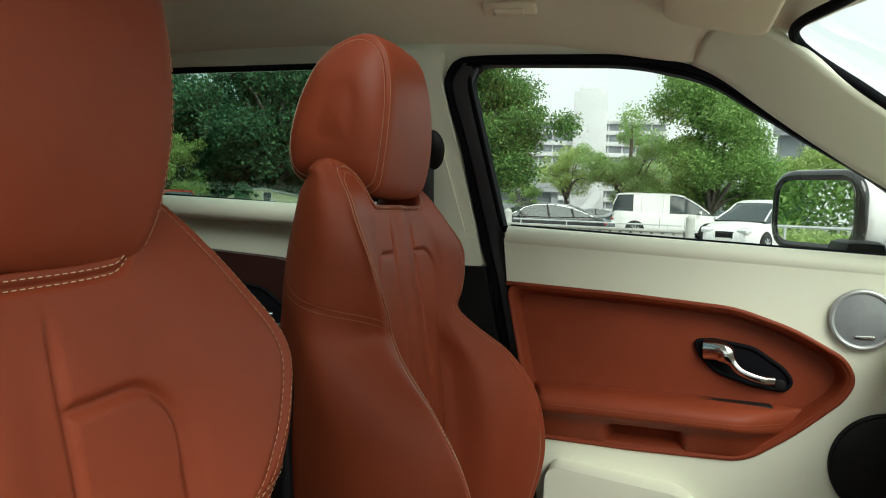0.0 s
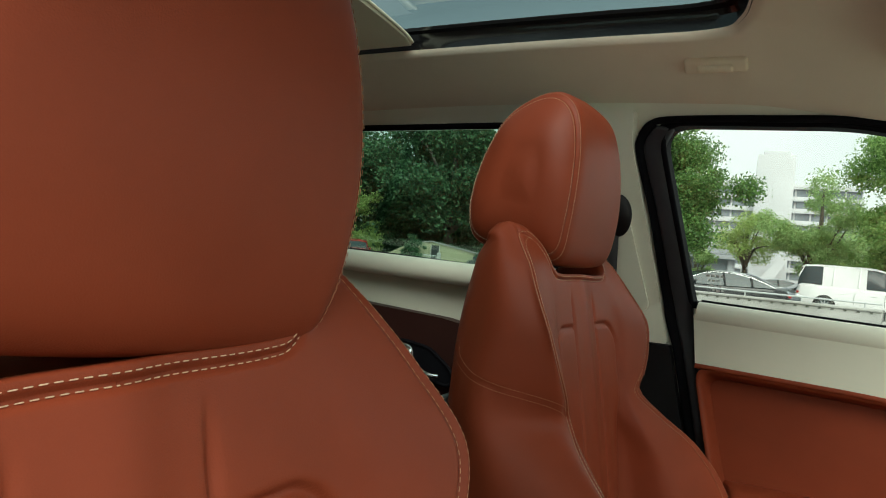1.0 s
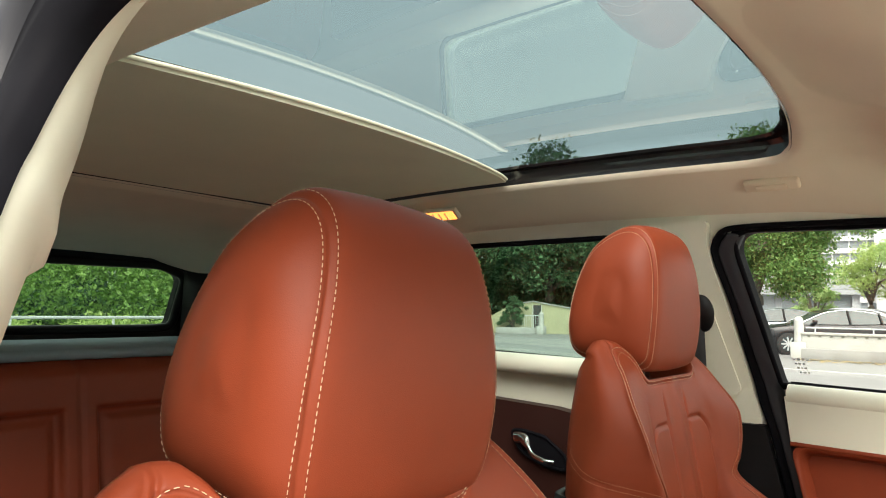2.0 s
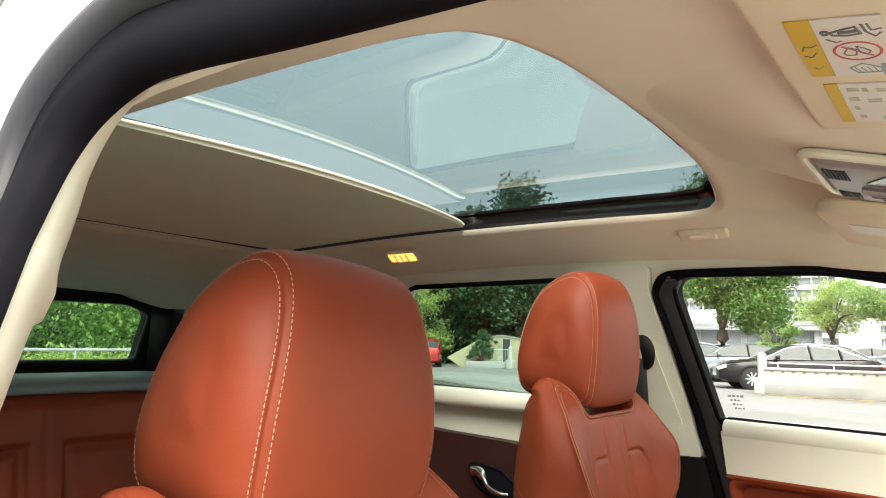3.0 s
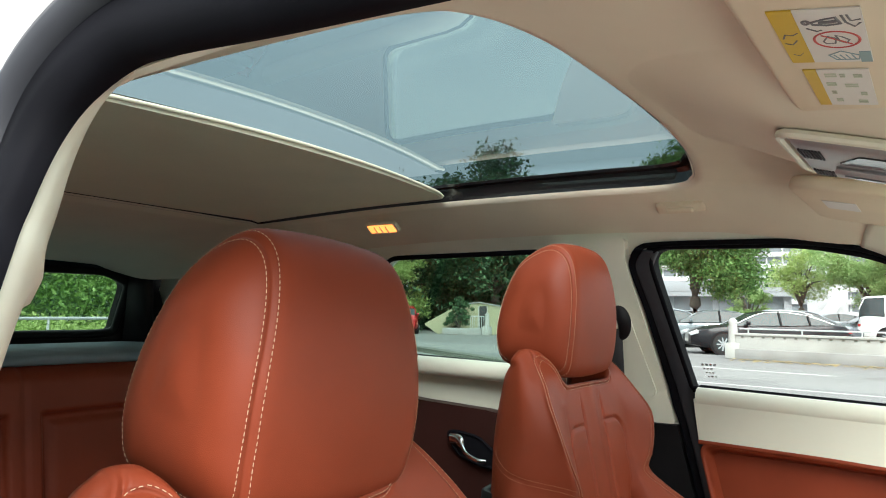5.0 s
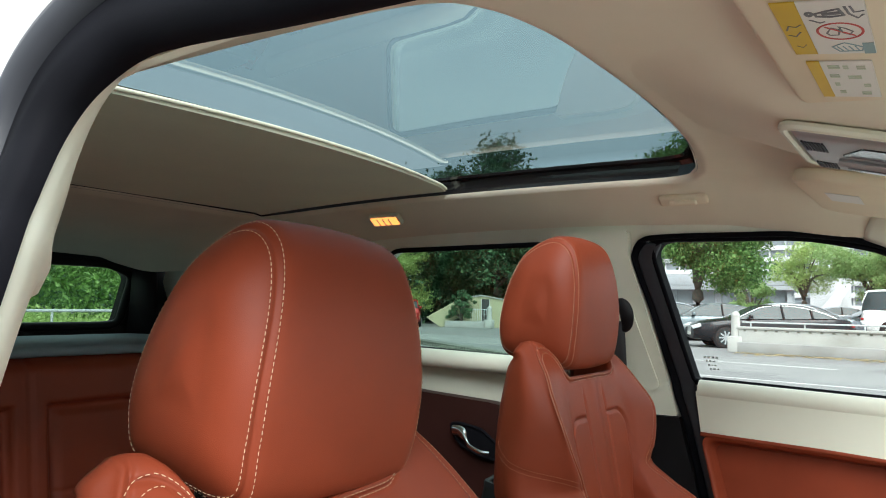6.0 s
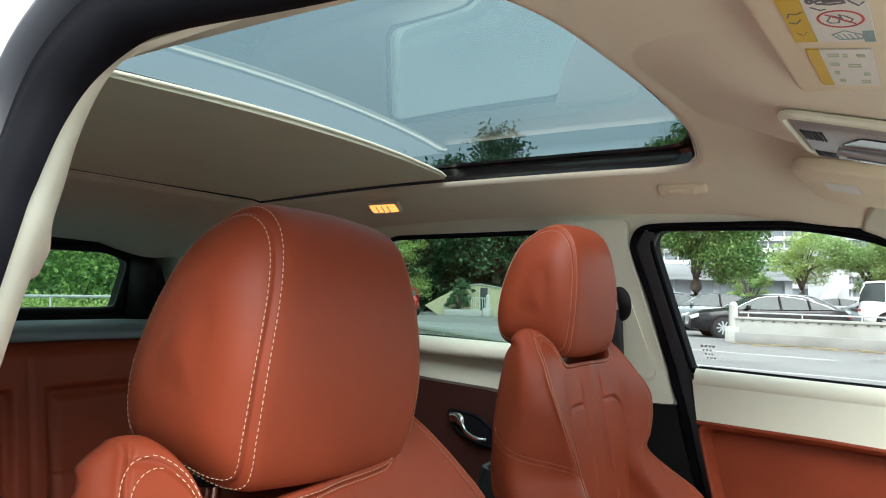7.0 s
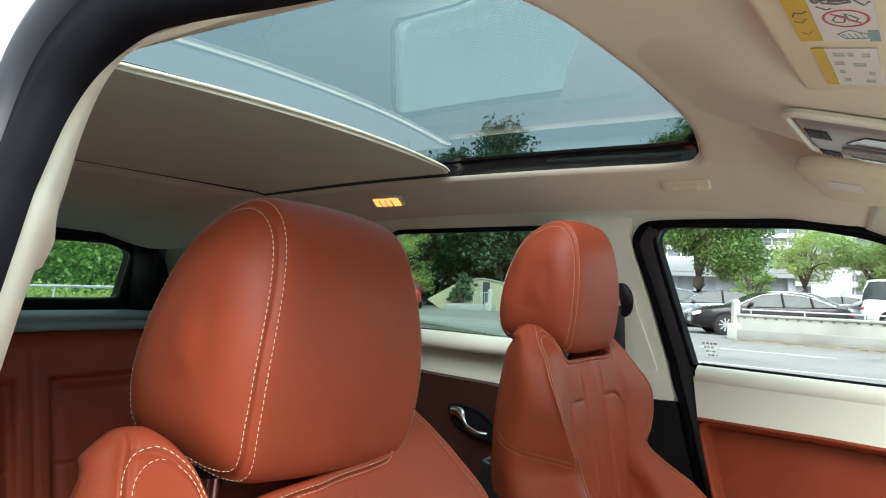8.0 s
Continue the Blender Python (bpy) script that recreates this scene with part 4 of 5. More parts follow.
loop = round_loop([(-0.108, -0.072), (-0.108, 0.072), (0.108, 0.076), (0.108, -0.070)], 0.05, 8)
part("mirror_glass", plate(loop, [], lambda a, b: turn_m @ Vector((-0.030, a * 0.92, b * 0.92)), 0.004, (-1, 0, 0)), MIRROR, mirror, "mirror glass reflecting trees", smooth=False)
part("bezel", tube([turn_m @ Vector((-0.026, a, b)) for a, b in loop], 0.012, 10, True, up=(1, 0, 0)), GLOSS_BLACK, mirror, "black mirror bezel")
part("mirror_arm", box((0.07, 0.20, 0.05), (0.075, -0.10, -0.075), 0.015), BLACK, mirror, "black mirror arm")

# ---- roof fittings ----
def visor(name, label, x0, x1, y0, y1, z, tilt):
    v = thing(name, label, "sun visor", ((x0 + x1) / 2, (y0 + y1) / 2, z), group="sun visors")
    loop = round_loop([((x0 - x1) / 2, (y0 - y1) / 2), ((x1 - x0) / 2, (y0 - y1) / 2), ((x1 - x0) / 2, (y1 - y0) / 2), ((x0 - x1) / 2, (y1 - y0) / 2)], 0.045, 8)
    bm = bmesh.new()
    vs = [bm.verts.new((a, b, 0)) for a, b in loop]
    f = bm.faces.new(vs)
    made = bmesh.ops.extrude_face_region(bm, geom=[f])
    bmesh.ops.translate(bm, vec=(0, 0, 0.018), verts=[g for g in made["geom"] if isinstance(g, bmesh.types.BMVert)])
    bmesh.ops.recalc_face_normals(bm, faces=bm.faces)
    bmesh.ops.bevel(bm, geom=[e for e in bm.edges if e.calc_face_angle(0) > 0.8], offset=0.006, segments=3, affect="EDGES", profile=0.5)
    part("visor_board", bm, CREAM_CLOTH, v, smooth=50)
    v.matrix_world = pose((x0 + x1) / 2, (y0 + y1) / 2, z, 0, tilt, 0)
    return v


CREAM_CLOTH = material("visor_cloth", (0.76, 0.66, 0.50), 0.85, var=0.04, scale=6, bump=0.15, bump_scale=1000)
right_visor = visor("sun_visor", "beige sun visor with yellow and white warning labels", 0.428, 0.600, -0.560, -0.160, 1.4375, 9)
left_visor = visor("sun_visor", "beige sun visor with a small white label", 0.368, 0.512, 0.125, 0.475, 1.426, 12)


def label_on(parent, name, label, x0, x1, y0, y1, mat, z=-0.0008):
    return part(name, box((x1 - x0, y1 - y0, 0.0008), ((x0 + x1) / 2, (y0 + y1) / 2, z)), mat, parent, label)


# labels: columns run forward, rows run towards the middle of the car
lab = label_on(right_visor, "warning_label", "white warning label with pictograms", -0.0525, -0.020, -0.062, 0.032, PAPER)
label_on(lab, "yellow_strip", "yellow warning strip", -0.0655, -0.0527, -0.062, 0.032, YELLOW)
def stroke(parent, points, r, mat, closed=False):
    """A drawn line on a label; points: across and down the label, from 0 to 1."""
    x0, x1, y0, y1 = -0.0525, -0.020, -0.062, 0.032
    part("pictogram", tube([(x0 + (x1 - x0) * a, y0 + (y1 - y0) * b, -0.0013) for a, b in points], r, 6, closed, flat=0.5), mat, parent)


def oval(a, b, ra, rb, n=28):
    return [(a + ra * math.cos(k * 2 * math.pi / n), b + rb * math.sin(k * 2 * math.pi / n)) for k in range(n)]


stroke(lab, [(-0.33, 0.48), (-0.27, 0.40), (-0.15, 0.42), (-0.06, 0.38)], 0.0006, INK)
stroke(lab, [(-0.34, 0.57), (-0.22, 0.60), (-0.12, 0.52)], 0.0006, INK)
stroke(lab, [(-0.30, 0.80), (-0.20, 0.84), (-0.12, 0.78)], 0.0003, INK)
# a belted figure, a crossed-out seat and a folded booklet
stroke(lab, oval(0.14, 0.20, 0.045, 0.030, 14), 0.0011, INK, True)
stroke(lab, [(0.22, 0.20), (0.42, 0.16), (0.60, 0.13), (0.66, 0.24), (0.45, 0.26), (0.24, 0.24)], 0.0011, INK, True)
stroke(lab, [(0.34, 0.205), (0.52, 0.20), (0.62, 0.19)], 0.0018, INK)
stroke(lab, [(0.70, 0.10), (0.74, 0.22), (0.86, 0.30), (0.95, 0.24)], 0.0008, INK)
stroke(lab, [(0.78, 0.10), (0.82, 0.20), (0.97, 0.18)], 0.0007, INK)
stroke(lab, [(0.12, 0.30), (0.26, 0.36), (0.34, 0.34)], 0.0007, INK)
stroke(lab, oval(0.52, 0.53, 0.36, 0.155, 40), 0.0008, RED_INK, True)
stroke(lab, [(0.30, 0.44), (0.74, 0.62)], 0.0007, RED_INK)
stroke(lab, [(0.30, 0.56), (0.40, 0.46), (0.52, 0.50), (0.48, 0.60), (0.34, 0.60)], 0.0006, INK, True)
stroke(lab, [(0.52, 0.44), (0.62, 0.48), (0.72, 0.54), (0.66, 0.60), (0.56, 0.56)], 0.0006, INK, True)
stroke(lab, [(0.30, 0.84), (0.52, 0.76), (0.82, 0.86), (0.78, 0.94), (0.40, 0.94)], 0.0007, TEAL_INK, True)
for k in range(4):
    stroke(lab, [(0.38 + 0.10 * k, 0.84), (0.46 + 0.09 * k, 0.93)], 0.0005, TEAL_INK)
label_on(lab, "teal_corner", "", -0.0262, -0.0202, 0.011, 0.0318, TEAL_INK, -0.0012)
lab2 = label_on(right_visor, "small_label", "small pale label", -0.0545, -0.024, 0.050, 0.144, PAPER)
label_on(lab2, "yellow_strip", "", -0.0625, -0.0547, 0.050, 0.144, YELLOW)
for dx, dy, w in ((0.004, 0.008, 0.007), (0.013, 0.009, 0.003), (0.021, 0.010, 0.005), (0.003, 0.030, 0.006), (0.014, 0.034, 0.008), (0.004, 0.052, 0.003), (0.022, 0.056, 0.004), (0.005, 0.074, 0.004), (0.019, 0.078, 0.006)):
    for k in range(2):
        label_on(lab2, "text_bar", "", -0.0545 + dx, -0.0545 + dx + w, 0.050 + dy + 0.005 * k, 0.0525 + dy + 0.005 * k, PALE_INK, -0.0013)
label_on(left_visor, "small_label", "small white label", -0.040, 0.000, -0.080, 0.000, PAPER)

console = thing("overhead_console", "grey overhead console with reading lamps and vents", "roof console", (0.497, -0.050, 1.430))
cm = pose(0, 0, 0, 0, 15, 0)
shell = box((0.17, 0.182, 0.03), bevel=0.012, segments=3)
rows = []
for x in np.linspace(0.265, 0.640, 40):
    row = []
    for y in np.linspace(-0.32, 0.22, 46):
        away = math.hypot(max(0.0, abs(x - 0.497) - 0.085), max(0.0, abs(y + 0.050) - 0.095))
        w = 1 - smooth01(away / 0.15)
        z = ceiling_z(x, y) - 0.0005 + 0.0015 * (1 - w)
        row.append(Vector((x, y, z + (1.427 - 0.268 * (x - 0.497) - z) * w)))
    rows.append(row)
part("console_bulge", grid_mesh(rows), LINER, ceiling, "beige cloth swelling round the console", smooth=True)
bmesh.ops.transform(shell, matrix=cm, verts=shell.verts)
part("body", shell, SILVER, console, "silver-grey console body")
part("surround", tube([cm @ Vector((a, b, -0.008)) for a, b in round_loop([(-0.090, -0.096), (0.09, -0.096), (0.09, 0.096), (-0.090, 0.096)], 0.02)], 0.0045, 8, True), CREAM, console, "cream console surround")
for y, w in ((-0.044, 0.042), (0.058, 0.030)):
    for k in range(7):
        part("vent_slot", box((0.0014, w, 0.002), m=cm @ pose(-0.0745 + 0.0029 * k, y, -0.0153)), BLACK, console)
for y, w, x0 in ((-0.040, 0.050, -0.046), (0.052, 0.036, -0.040)):
    loop = round_loop([(x0, y + w / 2), (x0 + 0.022, y - w / 2), (0.082, y - w / 2), (0.082, y + w / 2)], 0.006)
    part("lamp_panel", plate(loop, [], lambda a, b: cm @ Vector((a, b, -0.0165)), 0.003, (0, 0, 1)), GLOSS_BLACK, console, "glossy black lamp panel")
bar = part("chrome_bar", tube([cm @ Vector((x, 0.012, -0.018)) for x in np.linspace(-0.050, 0.08, 12)], 0.007, 10, flat=0.6), SILVER, console, "silver reading lamp bar")
part("bar_groove", box((0.118, 0.0028, 0.002), m=cm @ pose(0.018, 0.012, -0.0222)), INK, bar)

lamp = thing("roof_lamp", "small lit warm interior lamp in the roof edge", "lamp", (-0.560, 0.497, 1.478))
lm = pose(0, 0, 0, -38, 0, 0)
part("lamp_frame", box((0.088, 0.030, 0.012), m=lm, bevel=0.003), CREAM, lamp, "cream lamp frame")
part("lens", box((0.076, 0.024, 0.006), m=lm @ pose(0, 0, -0.006), bevel=0.002), WARM_LAMP, lamp, "warm glowing lens")
for k in (-1, 0, 1):
    part("lens_rib", box((0.002, 0.020, 0.003), m=lm @ pose(0.017 * k, 0, -0.010)), CLEAR_LAMP, lamp)

grab = thing("coat_hook", "beige folded coat hook in the roof edge", "hook", (0.135, 0.508, 1.480))
gm = pose(0, 0, 0, -35, 0, 0)
part("hook_plate", box((0.088, 0.026, 0.012), m=gm, bevel=0.005, segments=3), CREAM_CLOTH, grab)
part("hook_tab", box((0.050, 0.013, 0.010), m=gm @ pose(0, 0.002, -0.006), bevel=0.004, segments=3), CREAM_CLOTH, grab)

# ---- rear of the cabin ----
rear_seat = thing("rear_seat", "brown leather rear bench with padded inset panels", "car seat", (-1.10, 0, 0.62))


def rear_back():
    rows = []
    zs = np.linspace(0, 0.545, 110)
    for z in zs:
        row = []
        for y in np.linspace(-0.68, 0.68, 220):
            x = -0.16 * z + 0.0
            x -= 0.07 * smooth01((z - 0.475) / 0.07) ** 2
            for c in (-0.275, 0.275):
                d = max(abs(y - c) - 0.235, abs(z - 0.20) - 0.215)
                x -= 0.022 * smooth01((0.008 - d) / 0.016) - 0.012 * smooth01((-0.012 - d) / 0.02)
            x -= 0.008 * bell(abs(y), 0.004) + 0.006 * bell(abs(y) - 0.575, 0.004)
            if abs(abs(y) - 0.275) < 0.225:
                x -= 0.005 * bell(z - 0.22, 0.004)
            row.append(Vector((x, y, z)))
        rows.append(row)
    return solid(grid_mesh(rows), 0.08)


part("backrest", rear_back(), REAR_LEATHER, rear_seat, smooth=True)
rows = [[Vector((x, y, -0.02 + 0.03 * math.sin(min(1, x / 0.5) * 2.4) - 0.05 * smooth01((x - 0.42) / 0.08) ** 2)) for y in np.linspace(-0.66, 0.66, 40)] for x in np.linspace(0, 0.5, 20)]
part("seat_cushion", solid(grid_mesh(rows), 0.1), REAR_LEATHER, rear_seat, smooth=True)
shelf = single("parcel_shelf", box((0.52, 1.28, 0.03), (-1.48, 0, 1.150), 0.008), SHELF, "blue-grey parcel shelf behind the rear bench", "shelf")
single("shelf_edge", tube([(-1.215, y, 1.154 - 0.01 * (y / 0.65) ** 2) for y in np.linspace(-0.65, 0.65, 24)], 0.013, 12), SHELF, "blue-grey rolled edge of the shelf", "shelf trim")

REAR_HOLE = round_loop([(-0.56, 1.195), (-0.55, 1.36), (-0.46, 1.392), (0.46, 1.392), (0.55, 1.36), (0.56, 1.195), (0.50, 1.190), (-0.50, 1.190)], 0.03)
REAR_WALL = [(-0.76, 0.30), (-0.76, 1.15), (-0.64, 1.44), (0.64, 1.44), (0.76, 1.15), (0.76, 0.30)]
rear_place = lambda y, z: Vector((-1.75 + 0.55 * max(0, z - 1.19) + 0.10 * (1 - (y / 0.6) ** 2) * -0.5, y, z))
wall_rear = single("wall_rear", plate(REAR_WALL, [REAR_HOLE], rear_place, 0.06, (-1, 0, 0)), BLACK, "black plastic tailgate trim", "wall", "structure")
window_3 = thing("window_3", "tinted rear window in a black frame", "window", kind="structure")
pane = part("pane", plate(REAR_HOLE, [], lambda y, z: rear_place(y, z) + Vector((-0.03, 0, 0)), 0.004, (-1, 0, 0)), REAR_GLASS, window_3, smooth=False)
pane.visible_shadow = False
part("window_seal", tube([rear_place(a, b) for a, b in REAR_HOLE], 0.014, 10, True, up=(1, 0, 0)), BLACK, window_3, "black frame edge")
for sign in (1, -1):
    rows = [[Vector((x, sign * y, z)) for x, y, z in row] for row in
            [[(-1.62, 0.63, 1.16), (-1.61, 0.605, 1.27), (-1.58, 0.585, 1.40)], [(-1.66, 0.63, 1.16), (-1.64, 0.60, 1.27), (-1.60, 0.57, 1.41)], [(-1.75, 0.60, 1.15), (-1.70, 0.575, 1.27), (-1.64, 0.54, 1.40)]]]
    part("pillar_trim", solid(grid_mesh(rows), 0.02), BLACK, wall_rear, "black rear pillar trim", smooth=True)


# ---- outside: materials ----
ASPHALT = material("pale_asphalt", (0.21, 0.21, 0.205), 0.9, var=0.10, scale=0.5, bump=0.4, bump_scale=60, stain=0.4, stain_colour=(0.15, 0.15, 0.145))
ROAD_PAINT = material("road_paint", (0.52, 0.52, 0.50), 0.7, var=0.2, scale=3, stain=0.7, stain_colour=(0.25, 0.25, 0.245))
RENDER_WALL = material("weathered_white_wall", (0.46, 0.46, 0.435), 0.85, var=0.10, scale=1.5, bump=0.2, bump_scale=40, stain=0.6, stain_colour=(0.27, 0.27, 0.24))
CONCRETE = material("grey_concrete", (0.34, 0.34, 0.33), 0.9, var=0.12, scale=2, bump=0.3, bump_scale=40, stain=0.4, stain_colour=(0.2, 0.2, 0.19))
KERB = material("mossy_kerb", (0.13, 0.135, 0.11), 0.95, var=0.3, scale=1.2, bump=0.5, bump_scale=30, stain=0.6, stain_colour=(0.05, 0.06, 0.04))
BUILDING = material("white_building", (0.60, 0.61, 0.62), 0.8, var=0.05, scale=0.2, stain=0.25, stain_colour=(0.46, 0.46, 0.46))
OFFICE_GREY = material("grey_building", (0.36, 0.38, 0.40), 0.8, var=0.06, scale=0.3)
# window panes paler than dark glass: distance haze put into their colour
HAZED_PANE = material("hazed_office_pane", (0.22, 0.25, 0.27), 0.12, var=0.2, scale=0.4)
# shed render kept darker: shade of the tall trees put into its colour
SHED_PAINT = material("yellow_cream_render", (0.40, 0.385, 0.25), 0.85, var=0.08, scale=1.5, stain=0.3, stain_colour=(0.36, 0.35, 0.24))
DARK_DOOR = material("dark_doorway", (0.03, 0.035, 0.035), 0.7, var=0.2)
GALVANISED = material("galvanised_rail", (0.55, 0.57, 0.57), 0.45, metal=0.3, var=0.1, scale=5)
BARK = material("bark", (0.13, 0.115, 0.095), 0.9, var=0.25, scale=6, bump=0.6, bump_scale=25)
GRASS = material("grass", (0.10, 0.19, 0.035), 0.9, var=0.3, scale=2.5, bump=0.6, bump_scale=30, stain=0.4, stain_colour=(0.16, 0.19, 0.06))
DRY_LEAF = material("fallen_leaves", (0.40, 0.31, 0.14), 0.9, var=0.3, scale=9, island=0.3)
LEAF_DEEP = leaf_material("deep_leaf", (0.032, 0.080, 0.042), (0.135, 0.26, 0.12))
LEAF_MID = leaf_material("mid_leaf", (0.13, 0.255, 0.06), (0.36, 0.54, 0.17))
LEAF_DARK = leaf_material("dark_leaf", (0.05, 0.12, 0.03), (0.22, 0.39, 0.11))
LEAF_FRESH = leaf_material("fresh_leaf", (0.28, 0.40, 0.11), (0.52, 0.64, 0.25))
LEAF_PALE = leaf_material("pale_leaf", (0.25, 0.39, 0.14), (0.46, 0.62, 0.26))
TYRE = material("tyre", (0.02, 0.02, 0.02), 0.85, var=0.2)
CAR_GLASS = material("car_glass", (0.04, 0.055, 0.058), 0.12, var=0.1, spec=0.30)
HEADLAMP = material("headlamp", (0.65, 0.67, 0.68), 0.1, var=0.05, coat=0.6)
TAIL_LAMP = material("tail_lamp", (0.4, 0.03, 0.03), 0.2, var=0.05)
PLATE_BAR = material("plate", (0.7, 0.7, 0.65), 0.5, var=0.03)
PAINTS = {name: material(name + "_paint", c, 0.28, metal=m, var=0.03, scale=2, coat=0.2, spec=0.3) for name, c, m in
          (("black", (0.012, 0.013, 0.016), 0.2), ("white", (0.78, 0.78, 0.77), 0.0), ("silver", (0.36, 0.38, 0.40), 0.4), ("grey", (0.13, 0.15, 0.17), 0.4), ("blue", (0.06, 0.10, 0.16), 0.3),
           ("red", (0.38, 0.02, 0.02), 0.1), ("teal", (0.17, 0.205, 0.22), 0.4))}

single("ground", box((900, 900, 0.2), (0, 0, -0.1)), ASPHALT, "pale worn asphalt of the car park", "ground", "structure", smooth=False)

# ---- boundary wall with rail and posts ----
W0, W1 = Vector((-4.35, 21.70, 0)), Vector((0.75, 20.55, 0))
along = (W1 - W0).normalized()
ang = math.degrees(math.atan2(along.y, along.x))
length = (W1 - W0).length
wall = thing("boundary_wall", "low weathered white wall with a metal rail", "wall", W0, turn=ang)
part("wall_body", box((length, 0.24, 0.68), (length / 2, 0, 0.34), 0.02), RENDER_WALL, wall)
part("coping", box((length + 0.02, 0.32, 0.07), (length / 2, 0, 0.715), 0.015), RENDER_WALL, wall)
part("plinth", box((length, 0.36, 0.30), (length / 2, -0.03, 0.15), 0.02), CONCRETE, wall, "grey stained plinth")
for k in range(int(length / 0.30)):
    part("weep_slot", box((0.075, 0.02, 0.045), (0.2 + 0.30 * k, -0.122, 0.640)), KERB, wall)
part("rail", tube([(0.05, 0.05, 0.875), (length - 0.05, 0.05, 0.875)], 0.022, 8), GALVANISED, wall, "galvanised rail")
for k in range(4):
    part("rail_post", tube([(0.3 + 1.5 * k, 0.05, 0.72), (0.3 + 1.5 * k, 0.05, 0.875)], 0.018, 8), GALVANISED, wall)


def gate_post(loc):
    p = thing("gate_post", "round-topped white painted concrete post", "post", loc, group="white posts")
    part("shaft", cylinder(0.14, 1.05, pose(0, 0, 0.525), 20, r2=0.12), RENDER_WALL, p)
    cap = bmesh.new()
    bmesh.ops.create_uvsphere(cap, u_segments=20, v_segments=10, radius=0.125, matrix=Matrix.Translation((0, 0, 1.06)))
    part("cap", cap, RENDER_WALL, p, smooth=True)
    part("foot", box((0.40, 0.40, 0.46), (0.0, 0, 0.23), 0.03), RENDER_WALL, p)
    return p


post = gate_post((W0.x - 0.12, W0.y, 0))
copy_thing(post, pose(W1.x + 0.18, W1.y, 0))
rng = random.Random(5)
leaf_bm = bmesh.new()
for k in range(300):
    f = rng.random()
    at = W0.lerp(W1, f) + Vector((0, -0.30 - abs(rng.gauss(0, 0.45)), 0.012))
    s = rng.uniform(0.035, 0.095)
    w = rng.uniform(0, 6.28)
    vs = [leaf_bm.verts.new(at + Vector((math.cos(w + d) * s, math.sin(w + d) * s * 0.6, rng.uniform(0, 0.02)))) for d in (0, 1.6, 3.1, 4.7)]
    leaf_bm.faces.new(vs)
single("fallen_leaves", leaf_bm, DRY_LEAF, "dry yellow leaves along the wall's foot", "leaves", "stuff", smooth=False)
for i, (x0, y0, x1, y1, w) in enumerate([(-4.6, 13.6, 2.0, 12.4, 0.12), (-5.5, 17.6, -1.3, 16.76, 0.14), (-5.2, 10.2, 6.0, 9.0, 0.12)]):
    d = Vector((x1 - x0, y1 - y0, 0))
    bm = box((d.length, w, 0.006), m=pose((x0 + x1) / 2, (y0 + y1) / 2, 0.004, 0, 0, math.degrees(math.atan2(d.y, d.x))))
    single("road_line", bm, ROAD_PAINT, "worn white painted line on the asphalt", "road marking", "structure", smooth=False)

# kerbed verge in front of the small building
K0, K1 = Vector((-25.0, 25.6, 0)), Vector((-6.9, 13.5, 0))
kd = (K1 - K0).normalized()
kn = Vector((-kd.y, kd.x, 0))
bm = bmesh.new()
vs = [bm.verts.new(q) for q in (K0, K1, K1 + kn * 0.35, K0 + kn * 0.35)]
f = bm.faces.new(vs)
made = bmesh.ops.extrude_face_region(bm, geom=[f])
bmesh.ops.translate(bm, vec=(0, 0, 0.13), verts=[g for g in made["geom"] if isinstance(g, bmesh.types.BMVert)])
single("kerb", bm, KERB, "dark mossy concrete kerb strip", "kerb", "structure", smooth=False)


# ---- parked vehicles ----
def wheel(parent, x, y, r):
    w = part("wheel", cylinder(r, 0.21, pose(x, y, r, 90), 28, bevel=0.03), TYRE, parent, "black tyre")
    s = 1 if y > 0 else -1
    part("rim", cylinder(r * 0.68, 0.02, pose(x, y + s * 0.105, r, 90), 24), CAR_GLASS, w)
    for k in range(9):
        a = 2 * math.pi * k / 9
        part("spoke", box((r * 0.62, 0.018, 0.045), m=pose(x, y + s * 0.118, r, 0, math.degrees(a), 0) @ pose(r * 0.33, 0, 0)), SILVER, w)
    part("hub", cylinder(0.055, 0.03, pose(x, y + s * 0.118, r, 90), 12), SILVER, w)


